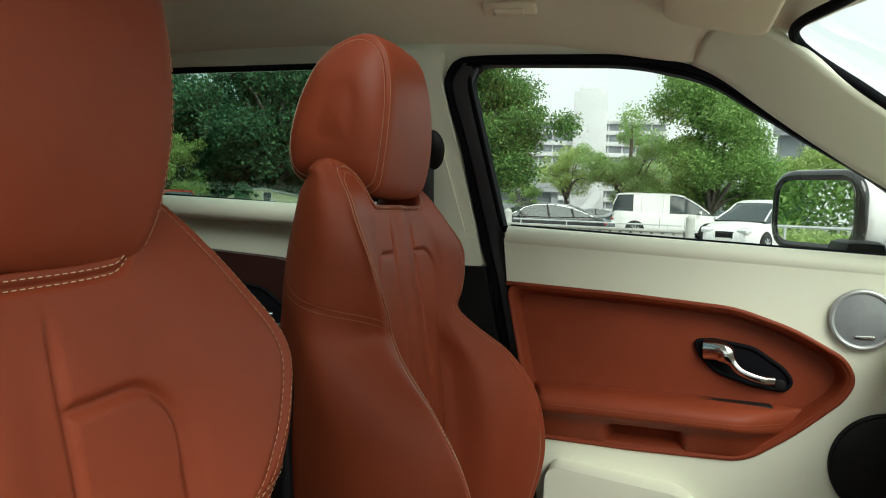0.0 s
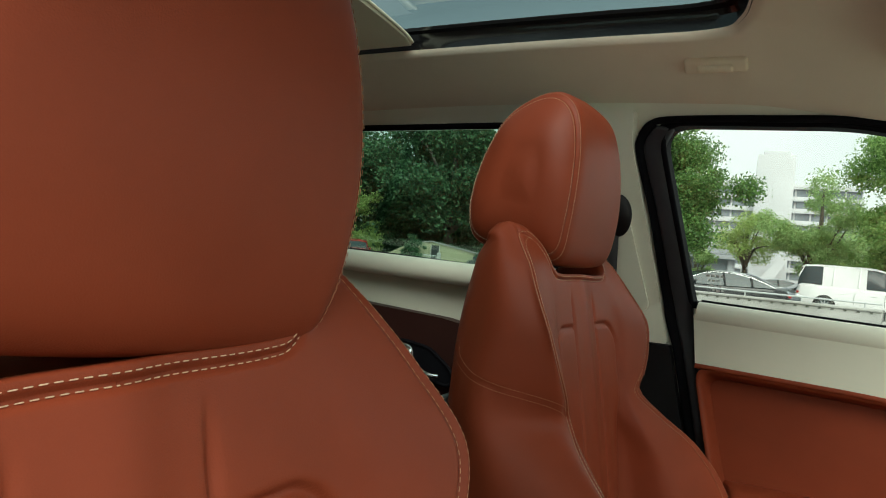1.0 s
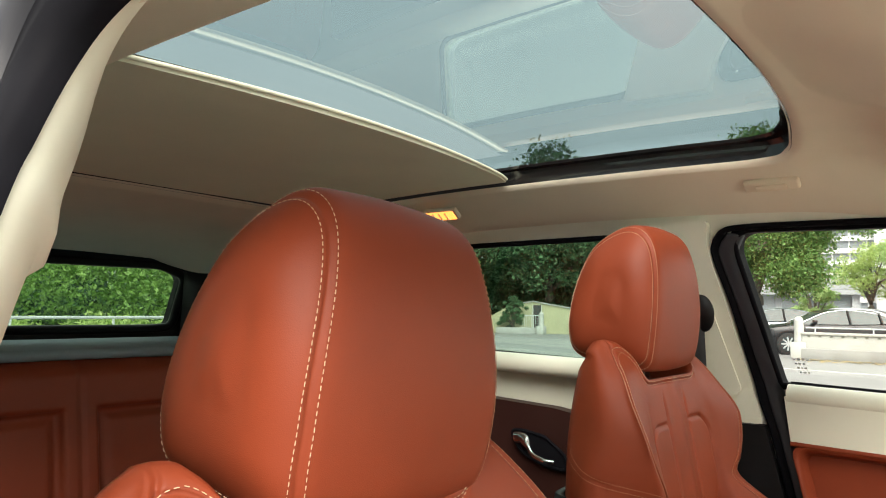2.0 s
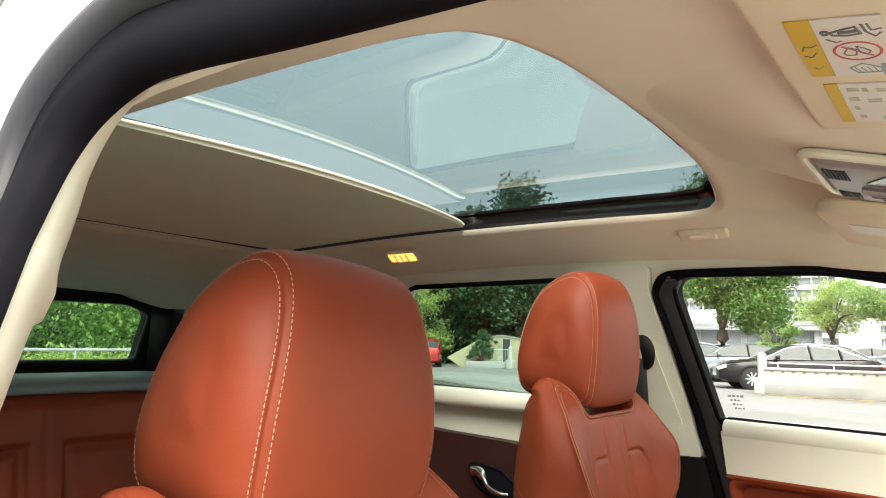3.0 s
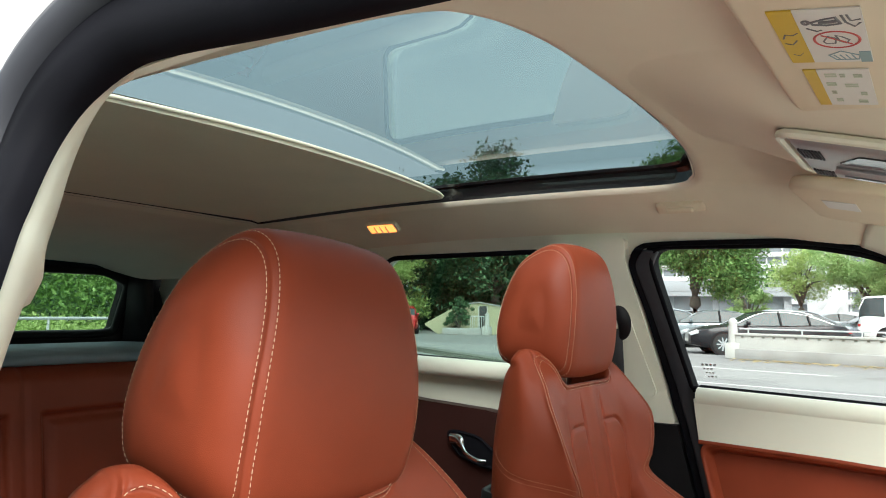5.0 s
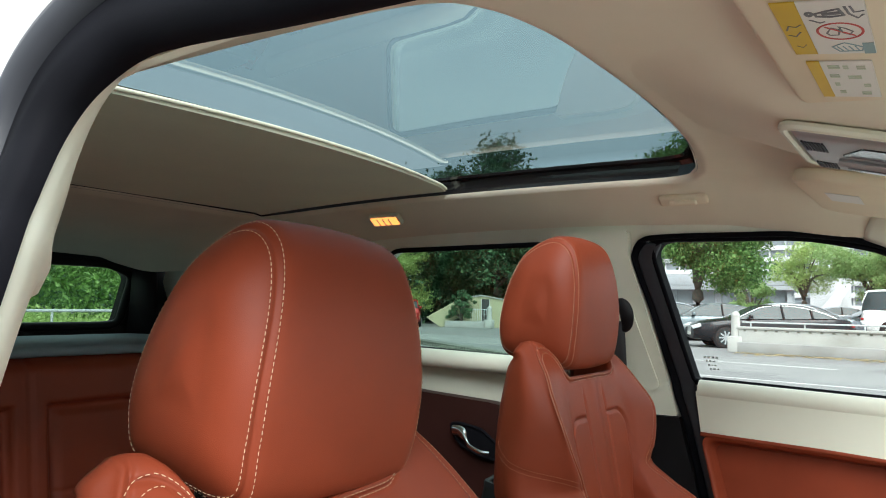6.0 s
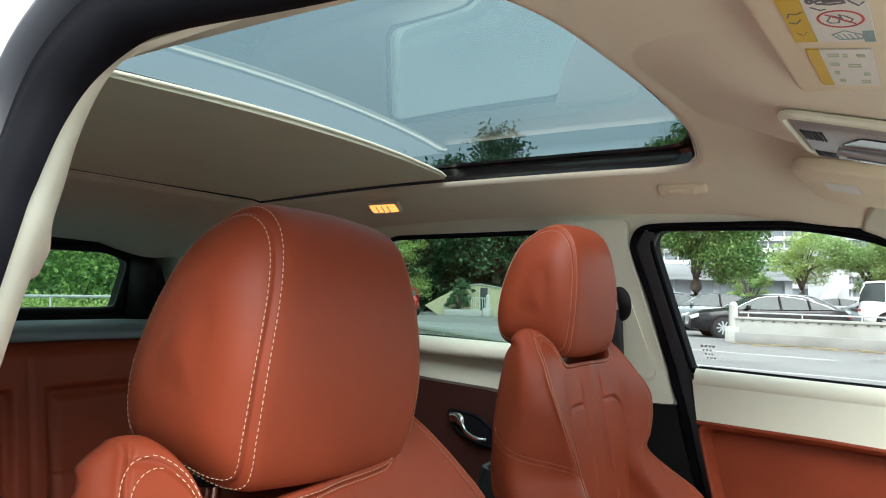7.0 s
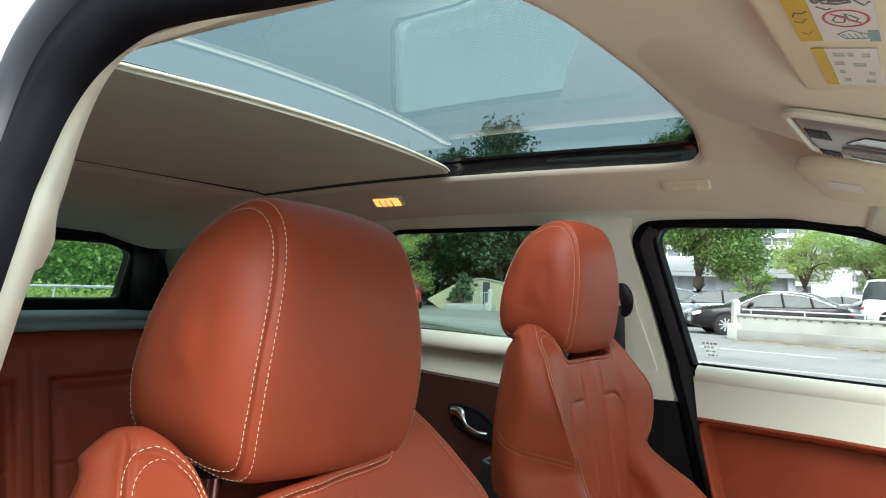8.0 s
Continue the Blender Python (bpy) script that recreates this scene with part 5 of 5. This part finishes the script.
SHAPES = {
    "sedan": dict(L=5.05, W=0.94, deck=[(-2.5, 0.80), (-2.35, 1.00), (-1.6, 1.03), (-0.4, 1.00), (1.0, 0.98), (1.9, 0.90), (2.35, 0.78), (2.52, 0.66)],
                  roof=[(-1.95, 1.02), (-1.45, 1.24), (-0.8, 1.41), (-0.1, 1.45), (0.4, 1.38), (0.85, 1.17), (1.2, 0.99)], r=0.345, front=1.55, rear=-1.45),
    "hatch": dict(L=4.2, W=0.88, deck=[(-2.1, 0.75), (-2.02, 1.02), (-1.3, 1.02), (0.0, 0.99), (0.9, 0.97), (1.6, 0.88), (1.98, 0.75), (2.1, 0.62)],
                  roof=[(-2.0, 1.03), (-1.75, 1.30), (-1.2, 1.47), (-0.3, 1.50), (0.2, 1.43), (0.7, 1.18), (1.05, 0.99)], r=0.31, front=1.30, rear=-1.28),
    "mpv": dict(L=4.75, W=0.93, deck=[(-2.35, 0.8), (-2.3, 1.08), (-1.4, 1.10), (0.2, 1.06), (1.2, 1.05), (1.85, 0.95), (2.25, 0.80), (2.38, 0.66)],
                roof=[(-2.3, 1.09), (-2.15, 1.50), (-1.8, 1.76), (-0.6, 1.80), (0.25, 1.72), (0.95, 1.36), (1.45, 1.07)], r=0.34, front=1.42, rear=-1.40),
    "van": dict(L=4.95, W=0.95, deck=[(-2.45, 0.85), (-2.42, 1.15), (-1.4, 1.16), (0.3, 1.14), (1.3, 1.12), (1.95, 1.02), (2.35, 0.84), (2.47, 0.66)],
                roof=[(-2.43, 1.16), (-2.36, 1.75), (-2.1, 1.93), (-0.6, 1.96), (0.45, 1.92), (1.05, 1.60), (1.65, 1.14)], r=0.34, front=1.60, rear=-1.45),
}


def parked(kind, paint, loc, heading, label, category="car", group="parked cars", scale=1.0):
    s = SHAPES[kind]
    mat = PAINTS[paint]
    car = thing("van" if kind == "van" else "car", label, category, loc, group=group)
    car.matrix_world = pose(*loc, 0, 0, heading) @ Matrix.Scale(scale, 4)
    W, half = s["W"], s["L"] / 2

    def width(x):
        return W * (1 - 0.16 * smooth01((abs(x) - half + 0.75) / 0.75) ** 1.5)

    rows = []
    for x in np.linspace(-half, half, 46):
        zb, w = curve1(s["deck"], x), width(x)
        low = 0.22 + 0.10 * smooth01((abs(x) - half + 0.5) / 0.5)
        end = smooth01((abs(x) - half + 0.12) / 0.12)
        prof = [(0, low), (0.85, low), (0.97, low + 0.10), (1.0, 0.45), (0.99, 0.62), (0.985, zb - 0.16), (0.94, zb - 0.05), (0.80, zb), (0, zb + 0.025)]
        prof = [(a * (1 - 0.10 * end), b + (0.5 - b) * 0.10 * end) for a, b in prof]
        rows.append([Vector((x, a * w, b)) for a, b in prof] + [Vector((x, -a * w, b)) for a, b in reversed(prof[1:-1])])
    bm = grid_mesh(rows, False, True)
    bm.verts.ensure_lookup_table()
    n = len(rows[0])
    bm.faces.new([bm.verts[k] for k in range(n)])
    bm.faces.new([bm.verts[(len(rows) - 1) * n + k] for k in range(n)])
    part("body", bm, mat, car, smooth=35)
    # glasshouse, roof and pillars
    r0, r1 = s["roof"][0][0], s["roof"][-1][0]
    xs = np.linspace(r0, r1, 36)
    rows = []
    for x in xs:
        zr, zb, w = curve1(s["roof"], x), curve1(s["deck"], x) - 0.02, width(x) * 0.93
        zr = max(zr, zb + 0.005)
        t = min(1, (zr - zb) / 0.42)
        wt = w * (1 - 0.20 * t)
        prof = [(w, zb), (w - (w - wt) * 0.9, zb + (zr - zb) * 0.88), (wt * 0.90, zr - 0.01), (wt * 0.5, zr + 0.01 * t), (0, zr + 0.015 * t)]
        rows.append([Vector((x, a, b)) for a, b in prof] + [Vector((x, -a, b)) for a, b in reversed(prof[:-1])])
    solid_side = kind == "van"
    glassy = part("glasshouse", grid_mesh(rows), CAR_GLASS, car, "dark tinted windows", smooth=35)
    top = max(z for _, z in s["roof"])
    rows = []
    for x in xs:
        zr, w = curve1(s["roof"], x), width(x) * 0.93 * 0.80
        if zr > top - 0.13:
            rows.append([Vector((x, a * w * 0.97, zr + 0.016 - 0.03 * abs(a) ** 3)) for a in np.linspace(-1.02, 1.02, 9)])
    part("roof", solid(grid_mesh(rows), 0.02), mat, car, smooth=35)
    for sgn in (1, -1):
        def rail_point(x):
            zr, zb, w = curve1(s["roof"], x), curve1(s["deck"], x) - 0.02, width(x) * 0.93
            t = min(1, (zr - zb) / 0.42)
            return Vector((x, sgn * (w - w * 0.20 * t * 0.92), max(zb + 0.01, zb + (zr - zb) * 0.92)))
        part("roof_rail", tube([rail_point(x) for x in np.linspace(r0 + 0.03, r1 - 0.03, 24)], 0.008 if kind == "sedan" else 0.028, 8), CHROME if paint == "black" else mat, car)
        for px in ([-0.45] if kind == "hatch" else [-1.15, -0.25]):
            q = rail_point(px)
            part("door_pillar", tube([Vector((px - 0.04, sgn * width(px) * 0.94, curve1(s["deck"], px))), q], 0.035, 8), BLACK if kind != "van" else mat, car)
        if solid_side:
            rows = [[Vector((x, sgn * (width(x) * 0.945 * (1 - 0.165 * f)), 1.08 + 0.80 * f)) for f in (0, 0.5, 1.0)] for x in np.linspace(-1.55, -0.02, 8)]
            part("side_panel", solid(grid_mesh(rows), 0.02), mat, car, "white van side panel")
        part("door_line", box((0.012, 0.012, 0.5), (0.62, sgn * W * 0.992, 0.68)), BLACK, car)
        part("door_line", box((0.012, 0.012, 0.5), (-0.42, sgn * W * 0.992, 0.68)), BLACK, car)
        part("sill", box((s["L"] * 0.52, 0.03, 0.08), (0, sgn * W * 0.96, 0.27), 0.01), BLACK, car)
        for dx in (0.30, -0.75):
            part("door_handle", box((0.18, 0.03, 0.025), (dx - 0.05, sgn * W * 0.995, 0.86), 0.008), mat if kind != "sedan" else CHROME, car)
        part("wing_mirror", box((0.12, 0.20, 0.13), (r1 - 0.42, sgn * (W + 0.08), curve1(s["deck"], r1 - 0.42) + 0.06), 0.03), mat, car)
        part("headlamp", box((0.30, 0.42, 0.13), m=pose(half - 0.13, sgn * W * 0.66, curve1(s["deck"], half - 0.25) - 0.10, 0, 18, -sgn * 18), bevel=0.04), HEADLAMP, car, "clear headlamp")
        part("tail_lamp", box((0.16, 0.26, 0.11), m=pose(-half + 0.11, sgn * W * 0.70, 0.80, 0, 0, sgn * 14), bevel=0.03), TAIL_LAMP, car, "red tail lamp")
        for wx in (s["front"], s["rear"]):
            part("wheel_arch", cylinder(s["r"] + 0.07, 0.05, pose(wx, sgn * (W - 0.025), s["r"] + 0.01, 90), 28), BLACK, car)
            wheel(car, wx, sgn * (W - 0.085), s["r"])
    part("grille", box((0.06, 0.62, 0.24), (half - 0.028, 0, 0.60), 0.02), SILVER if paint == "black" else BLACK, car, "radiator grille")
    part("air_intake", box((0.05, 1.15, 0.10), (half - 0.06, 0, 0.34), 0.02), BLACK, car)
    part("number_plate", box((0.02, 0.50, 0.11), (half + 0.004, 0, 0.46)), PLATE_BAR, car)
    part("number_plate", box((0.02, 0.50, 0.11), (-half - 0.006, 0, 0.62)), PLATE_BAR, car)
    return car


parked("sedan", "black", (-4.22, 24.90, 0), 207, "glossy black saloon with chrome window line beside the wall", scale=0.97)
parked("sedan", "teal", (-6.9, 28.8, 0), 200, "pale grey-green saloon among the parked cars")
parked("hatch", "silver", (-5.6, 32.6, 0), 195, "silver hatchback among the parked cars")
parked("sedan", "silver", (-9.2, 34.0, 0), 200, "silver-grey saloon in the second row")
parked("hatch", "grey", (-4.3, 35.0, 0), 15, "dark grey hatchback in the second row")
parked("hatch", "grey", (-9.6, 29.5, 0), 195, "dark grey hatchback behind the wall")
parked("sedan", "grey", (-13.6, 37.5, 0), 200, "dark grey saloon in the far row")
parked("hatch", "silver", (-7.0, 41.5, 0), 200, "silver hatchback in the far row")
parked("sedan", "grey", (-2.2, 44.0, 0), 200, "grey saloon in the far row")
parked("hatch", "blue", (3.0, 43.0, 0), 200, "blue hatchback in the far row")
parked("hatch", "white", (-9.6, 52.0, 0), 195, "white hatchback standing under the pale trees")
parked("sedan", "silver", (-5.0, 51.0, 0), 195, "silver saloon standing under the pale trees")
parked("hatch", "grey", (-1.6, 53.0, 0), 15, "grey hatchback standing under the pale trees")
parked("sedan", "white", (-12.6, 46.0, 0), 200, "white saloon standing under the pale trees")
parked("van", "white", (0.30, 37.0, 0), 4, "plain white panel van behind the boundary wall", "van", "parked vans", 1.12)
parked("mpv", "white", (3.3, 26.0, 0), 238, "white people carrier facing the wall", "car")
parked("hatch", "red", (-24.3, 31.5, 0), 130, "red hatchback beside the small building")
parked("hatch", "silver", (-26.6, 33.2, 0), 130, "silver hatchback beside the small building")
parked("sedan", "grey", (-16.6, 34.2, 0), 150, "dark grey saloon beside the small building")


# ---- trees ----
def leaves(blobs, count, size, seed, shell=0.55):
    """Many small folded leaf clumps through round masses (x, y, z, rx, ry, rz), as verts and faces."""
    rg = np.random.RandomState(seed)
    vol = np.array([b[3] * b[4] * b[5] for b in blobs]) ** 0.8
    pick = rg.choice(len(blobs), count, p=vol / vol.sum())
    b = np.array(blobs)[pick]
    d = rg.normal(size=(count, 3))
    d /= np.linalg.norm(d, axis=1)[:, None]
    r = (shell + (1 - shell) * rg.rand(count)) * (1 + 0.18 * rg.normal(size=count))
    p = b[:, :3] + d * b[:, 3:] * r[:, None]
    u = rg.normal(size=(count, 3))
    u /= np.linalg.norm(u, axis=1)[:, None]
    v = np.cross(u, rg.normal(size=(count, 3)))
    v /= np.linalg.norm(v, axis=1)[:, None]
    s = size * (0.5 + rg.rand(count))[:, None]
    n = np.cross(u, v) * s * 0.25
    quad = np.stack([p - u * s, p - v * s * 0.55 + n, p + u * s, p + v * s * 0.55 + n], 1).reshape(-1, 3)
    faces = np.arange(count * 4).reshape(-1, 4)
    return quad.tolist(), faces.tolist()


def leaf_part(name, blobs, count, size, seed, mat, parent=None, shell=0.55):
    me = bpy.data.meshes.new(name)
    verts, faces = leaves(blobs, count, size, seed, shell)
    me.from_pydata(verts, [], faces)
    me.materials.append(mat)
    ob = new(name, me)
    if parent is not None:
        ob.parent = parent
    return ob


def tree(label, loc, height, spread, mat, seed, count=6500, size=0.14, lean=0.0, low=0.32, open_=0.0, fill=0):
    t = thing("tree", label, "tree", loc, group="car park trees")
    rg = random.Random(seed)
    r0 = 0.026 * height + 0.05
    fork = height * (low + 0.06)
    trunk = [(0, 0, -0.05), (0.05 * lean, 0.03, fork * 0.5), (0.25 * lean, 0.0, fork), (0.4 * lean, 0.1, height * 0.62), (0.5 * lean, 0.1, height * 0.85)]
    limbs = [tube(spline(trunk, 14), lambda f: r0 * (1.15 - 0.95 * f), 9)]
    blobs = []
    k_n = 15
    for k in range(k_n):
        a = 2 * math.pi * k / k_n + rg.uniform(-0.3, 0.3)
        reach = spread * rg.uniform(0.45, 0.95)
        up = height * rg.uniform(low + 0.10, 0.86)
        reach *= 1.0 - 0.55 * max(0, (up / height - 0.55) / 0.4)
        start = Vector((0.25 * lean, 0, fork * rg.uniform(0.75, 1.25)))
        end = Vector((math.cos(a) * reach + 0.3 * lean, math.sin(a) * reach, up))
        mid = start.lerp(end, 0.5) + Vector((0, 0, 0.12 * height * rg.uniform(0.2, 1)))
        limbs.append(tube(spline([start, mid, end], 9), lambda f: r0 * 0.42 * (1.05 - 0.9 * f), 6))
        s = spread * rg.uniform(0.26, 0.42)
        blobs.append((end.x, end.y, end.z, s, s, s * 0.72))
        for _ in range(2):
            q = end + Vector((rg.gauss(0, 0.25), rg.gauss(0, 0.25), rg.gauss(0, 0.18))) * spread
            s2 = spread * rg.uniform(0.14, 0.26)
            blobs.append((q.x, q.y, min(q.z, height - s2 * 0.7), s2, s2, s2 * 0.75))
    for _ in range(fill):
        a, q = rg.uniform(0, 6.28), math.sqrt(rg.random()) * 0.8 * spread
        s2 = spread * rg.uniform(0.25, 0.38)
        blobs.append((math.cos(a) * q, math.sin(a) * q, height * rg.uniform(low + 0.08, 0.80), s2, s2, s2 * 0.8))
    blobs.append((0.4 * lean, 0, height * 0.86, spread * 0.40, spread * 0.40, height * 0.13))
    part("trunk", merge(*limbs), BARK, t, smooth=True)
    leaf_part("crown", blobs, count, size, seed, mat, t, 0.35 + open_)
    return t


tree("tall broad-leaved tree with a dense dark green crown", (-8.6, 33.0, 0), 9.8, 3.5, LEAF_DARK, 3, 100000, 0.066, 0.0, 0.22, 0.0, 16)
tree("large leafy green tree beside the car park", (2.3, 38.5, 0), 9.0, 3.3, LEAF_MID, 8, 90000, 0.068, 0.0, 0.10, 0.0, 22)
tree("slender pale green tree with a sparse crown", (-2.0, 43.0, 0), 7.6, 2.3, LEAF_PALE, 12, 24000, 0.062, 0.0, 0.15, 0.1, 6)
tree("small round yellow-green tree", (-5.82, 44.5, 0), 5.4, 1.75, LEAF_FRESH, 17, 9500, 0.056, 0.0, 0.34, 0.1)
tree("low bushy tree with olive leaves", (-8.9, 46.0, 0), 3.7, 1.3, LEAF_PALE, 21, 7000, 0.07, 0.0, 0.12)
tree("airy green tree with several stems", (1.2, 50.0, 0), 6.0, 2.6, LEAF_PALE, 23, 14000, 0.064, 0.0, 0.25, 0.2)
tree("green tree standing behind the white car", (8.6, 47.0, 0), 6.0, 2.8, LEAF_FRESH, 29, 12000, 0.09)
tree("tall dark green tree at the edge of the woodland", (-22.0, 38.0, 0), 12.0, 4.8, LEAF_DEEP, 31, 40000, 0.12, 0.0, 0.2, 0.0, 14)
tree("broad dark green tree at the edge of the woodland", (-29.5, 36.5, 0), 8.6, 4.6, LEAF_DEEP, 37, 26000, 0.12, 0.0, 0.15)
tree("light green bushy tree in front of the woodland", (-27.6, 34.8, 0), 5.0, 2.2, LEAF_FRESH, 41, 14000, 0.07, 0.0, 0.12)
tree("dark ivy-covered tree beside the small building", (-20.95, 32.3, 0), 2.1, 0.62, LEAF_DEEP, 43, 3600, 0.06, 0.0, 0.15)

rg = random.Random(77)
woods = []
for k in range(46):
    a = radians(24 + 50 * k / 45)
    d = 51 + rg.uniform(-3, 6)
    s = rg.uniform(2.6, 4.2)
    x, y = -math.sin(a) * d, math.cos(a) * d
    woods.append((x, y, rg.uniform(3.2, 6.4), s, s, s * 0.9))
    woods.append((x * 0.96, y * 0.96, 1.6, s, s, 1.9))
    if rg.random() < 0.6:
        woods.append((x, y, rg.uniform(6.5, 8.0), s * 0.8, s * 0.8, s * 0.7))
tagged(leaf_part("woodland", woods, 190000, 0.13, 5, LEAF_DEEP, None, 0.4), "dense dark green woodland beyond the car park", "woodland", kind="stuff")
hedge = []
for k in range(60):
    y = -24 + 62 * k / 59
    x = -27 - 0.15 * y + rg.uniform(-1.5, 1.5)
    s = rg.uniform(1.8, 3.2)
    hedge.append((x, y, rg.uniform(1.6, 4.5), s, s, s))
    if rg.random() < 0.55:
        hedge.append((x - 3, y, rg.uniform(4.5, 7.5), s * 0.9, s * 0.9, s))
tagged(leaf_part("hedge", hedge, 130000, 0.105, 9, LEAF_MID, None, 0.45), "bright green trees and shrubs behind the railing", "shrubs", kind="stuff")
low_sh = [(-19.5 - rg.uniform(0, 4), -8 + 28 * rg.random(), 0.45, 0.8, 0.8, 0.55) for _ in range(34)]
tagged(leaf_part("shrubs", low_sh, 16000, 0.07, 15, LEAF_FRESH, None, 0.3), "low yellow-green shrubs in the verge", "shrubs", kind="stuff")
bm = bmesh.new()
bm.faces.new([bm.verts.new(q) for q in ((-15.5, -40, 0.03), (-15.0, 13.0, 0.03), (-60, 30, 0.06), (-60, -40, 0.06))])
single("verge", bm, GRASS, "rough green grass verge", "grass", "stuff", smooth=False)

railing = thing("railing", "galvanised metal railing along the verge", "railing", (-14.0, 0, 0))
for z in (1.02, 0.60, 0.25):
    part("rail", tube([(0.02 * y, y, z) for y in np.linspace(-20, 12.5, 14)], 0.030 if z > 1 else 0.022, 8), GALVANISED, railing)
for k in range(18):
    y = -20 + 1.9 * k
    part("rail_post", tube([(0.02 * y, y, 0.0), (0.02 * y, y, 1.02)], 0.026, 8), GALVANISED, railing)

# ---- small building with a sloping ramp wall ----
shed = thing("shed", "small cream-yellow building with a dark doorway", "shed", (-21.5, 33.0, 0), turn=28)
SIDE = [(-1.85, 0.52), (-1.10, 0.0), (-0.9, 0.0), (0.18, 0.68), (0.22, 0.0), (3.6, 0.0), (3.6, 1.30), (1.2, 1.72), (0.0, 1.56)]
part("front_wall", plate(SIDE, [], lambda a, b: Vector((a, 0, b)), 0.22, (0, -1, 0)), SHED_PAINT, shed, "cream-yellow rendered wall", smooth=False)
part("roof", plate([(0.0, 1.56), (1.2, 1.725), (3.8, 1.28), (3.8, 1.35), (1.2, 1.79), (0.0, 1.63)], [], lambda a, b: Vector((a, 2.2, b)), 2.5, (0, -1, 0)), CONCRETE, shed, "pale flat roof slab", smooth=False)
part("rear_wall", box((3.3, 0.2, 1.25), (1.9, 2.0, 0.625)), SHED_PAINT, shed)
part("doorway", box((0.40, 0.06, 1.50), (1.42, -0.235, 0.80), 0.01), DARK_DOOR, shed, "dark open doorway")
for dx in (-0.29, 0.29):
    part("door_jamb", box((0.05, 0.10, 1.54), (1.42 + dx * 0.8, -0.25, 0.79), 0.01), RENDER_WALL, shed)
part("step_wall", box((2.3, 0.3, 0.36), (0.45, -1.2, 0.18), 0.02), CONCRETE, shed, "low grey wall")
fence = part("gate", box((0.9, 0.03, 0.04), (1.1, -1.2, 1.0)), GALVANISED, shed, "low metal gate")
for k in range(8):
    part("bar", box((0.025, 0.025, 0.8), (0.68 + 0.12 * k, -1.2, 0.62)), GALVANISED, fence)
copy_thing(post, pose(-19.3, 32.5, 0))


# ---- far buildings ----
def office(name, label, loc, turn, w, depth, floors, storey, bay, mat, first=0.0):
    b = thing(name, label, "building", loc, turn=turn)
    h = first + floors * storey
    part("core", box((w, depth, h), (0, depth / 2 + 0.8, h / 2)), mat, b)
    for f in range(floors + 1):
        part("floor_band", box((w + 0.6, 1.4, 1.25), (0, 0.35, first + f * storey + 0.2), 0.05), mat, b, "white balcony band")
    n = int(w / bay)
    for f in range(floors):
        z = first + f * storey + storey * 0.5 + 0.35
        for k in range(n):
            x = -w / 2 + bay * (k + 0.5)
            part("window", box((bay - 0.5, 0.12, storey - 1.35), (x, 0.74, z)), HAZED_PANE, b)
            if k % 2 == 0:
                part("mullion", box((0.35, 0.5, storey - 1.2), (x + bay / 2, 0.5, z)), mat, b)
    part("parapet", box((w + 0.6, depth + 1.4, 0.9), (0, depth / 2 + 0.3, h + 0.4), 0.05), mat, b)
    return b


main_b = office("office_building", "white office block with long balcony bands", (-44, 224, 0), 6, 84, 20, 8, 3.4, 4.2, BUILDING, 1.5)
part("tower", box((10.0, 10.0, 37.5), (19.5, 2.0, 18.75), 0.2), BUILDING, main_b, "white stair tower")
part("tower_cap", box((7.0, 7.0, 1.4), (19.5, 2.0, 38.2), 0.2), BUILDING, main_b)
part("canopy", plate([(0, 0), (4.2, 0), (8.5, 8.0), (6.5, 8.0)], [], lambda a, b: Vector((16 + a, -12, b)), 5, (0, 1, 0)), BUILDING, main_b, "white slanting entrance canopy", smooth=False)
office("office_building", "long low white block of the office building", (22, 216, 0), 2, 50, 18, 5, 3.4, 4.2, BUILDING, 1.0)
grey_b = office("office_building", "grey office block with columns", (17.5, 74, 0), -14, 16, 10, 2, 4.2, 2.6, OFFICE_GREY, 1.2)
lowb = office("pavilion", "low grey pavilion with columns behind the cars", (-15.5, 62, 0), 10, 13, 6, 1, 2.6, 1.8, OFFICE_GREY, 0.6)

# plain wall added out of view; stops low light from behind the doorway
closing = thing("wall_unseen", "added grey concrete wall out of view, limiting low light", "wall", (-4.0, -17.0, 0), kind="structure")
part("wall_body", box((60, 0.3, 2.3), (0, 0, 1.15), 0.02), CONCRETE, closing)
part("coping", box((60.1, 0.42, 0.12), (0, 0, 2.36), 0.02), CONCRETE, closing)
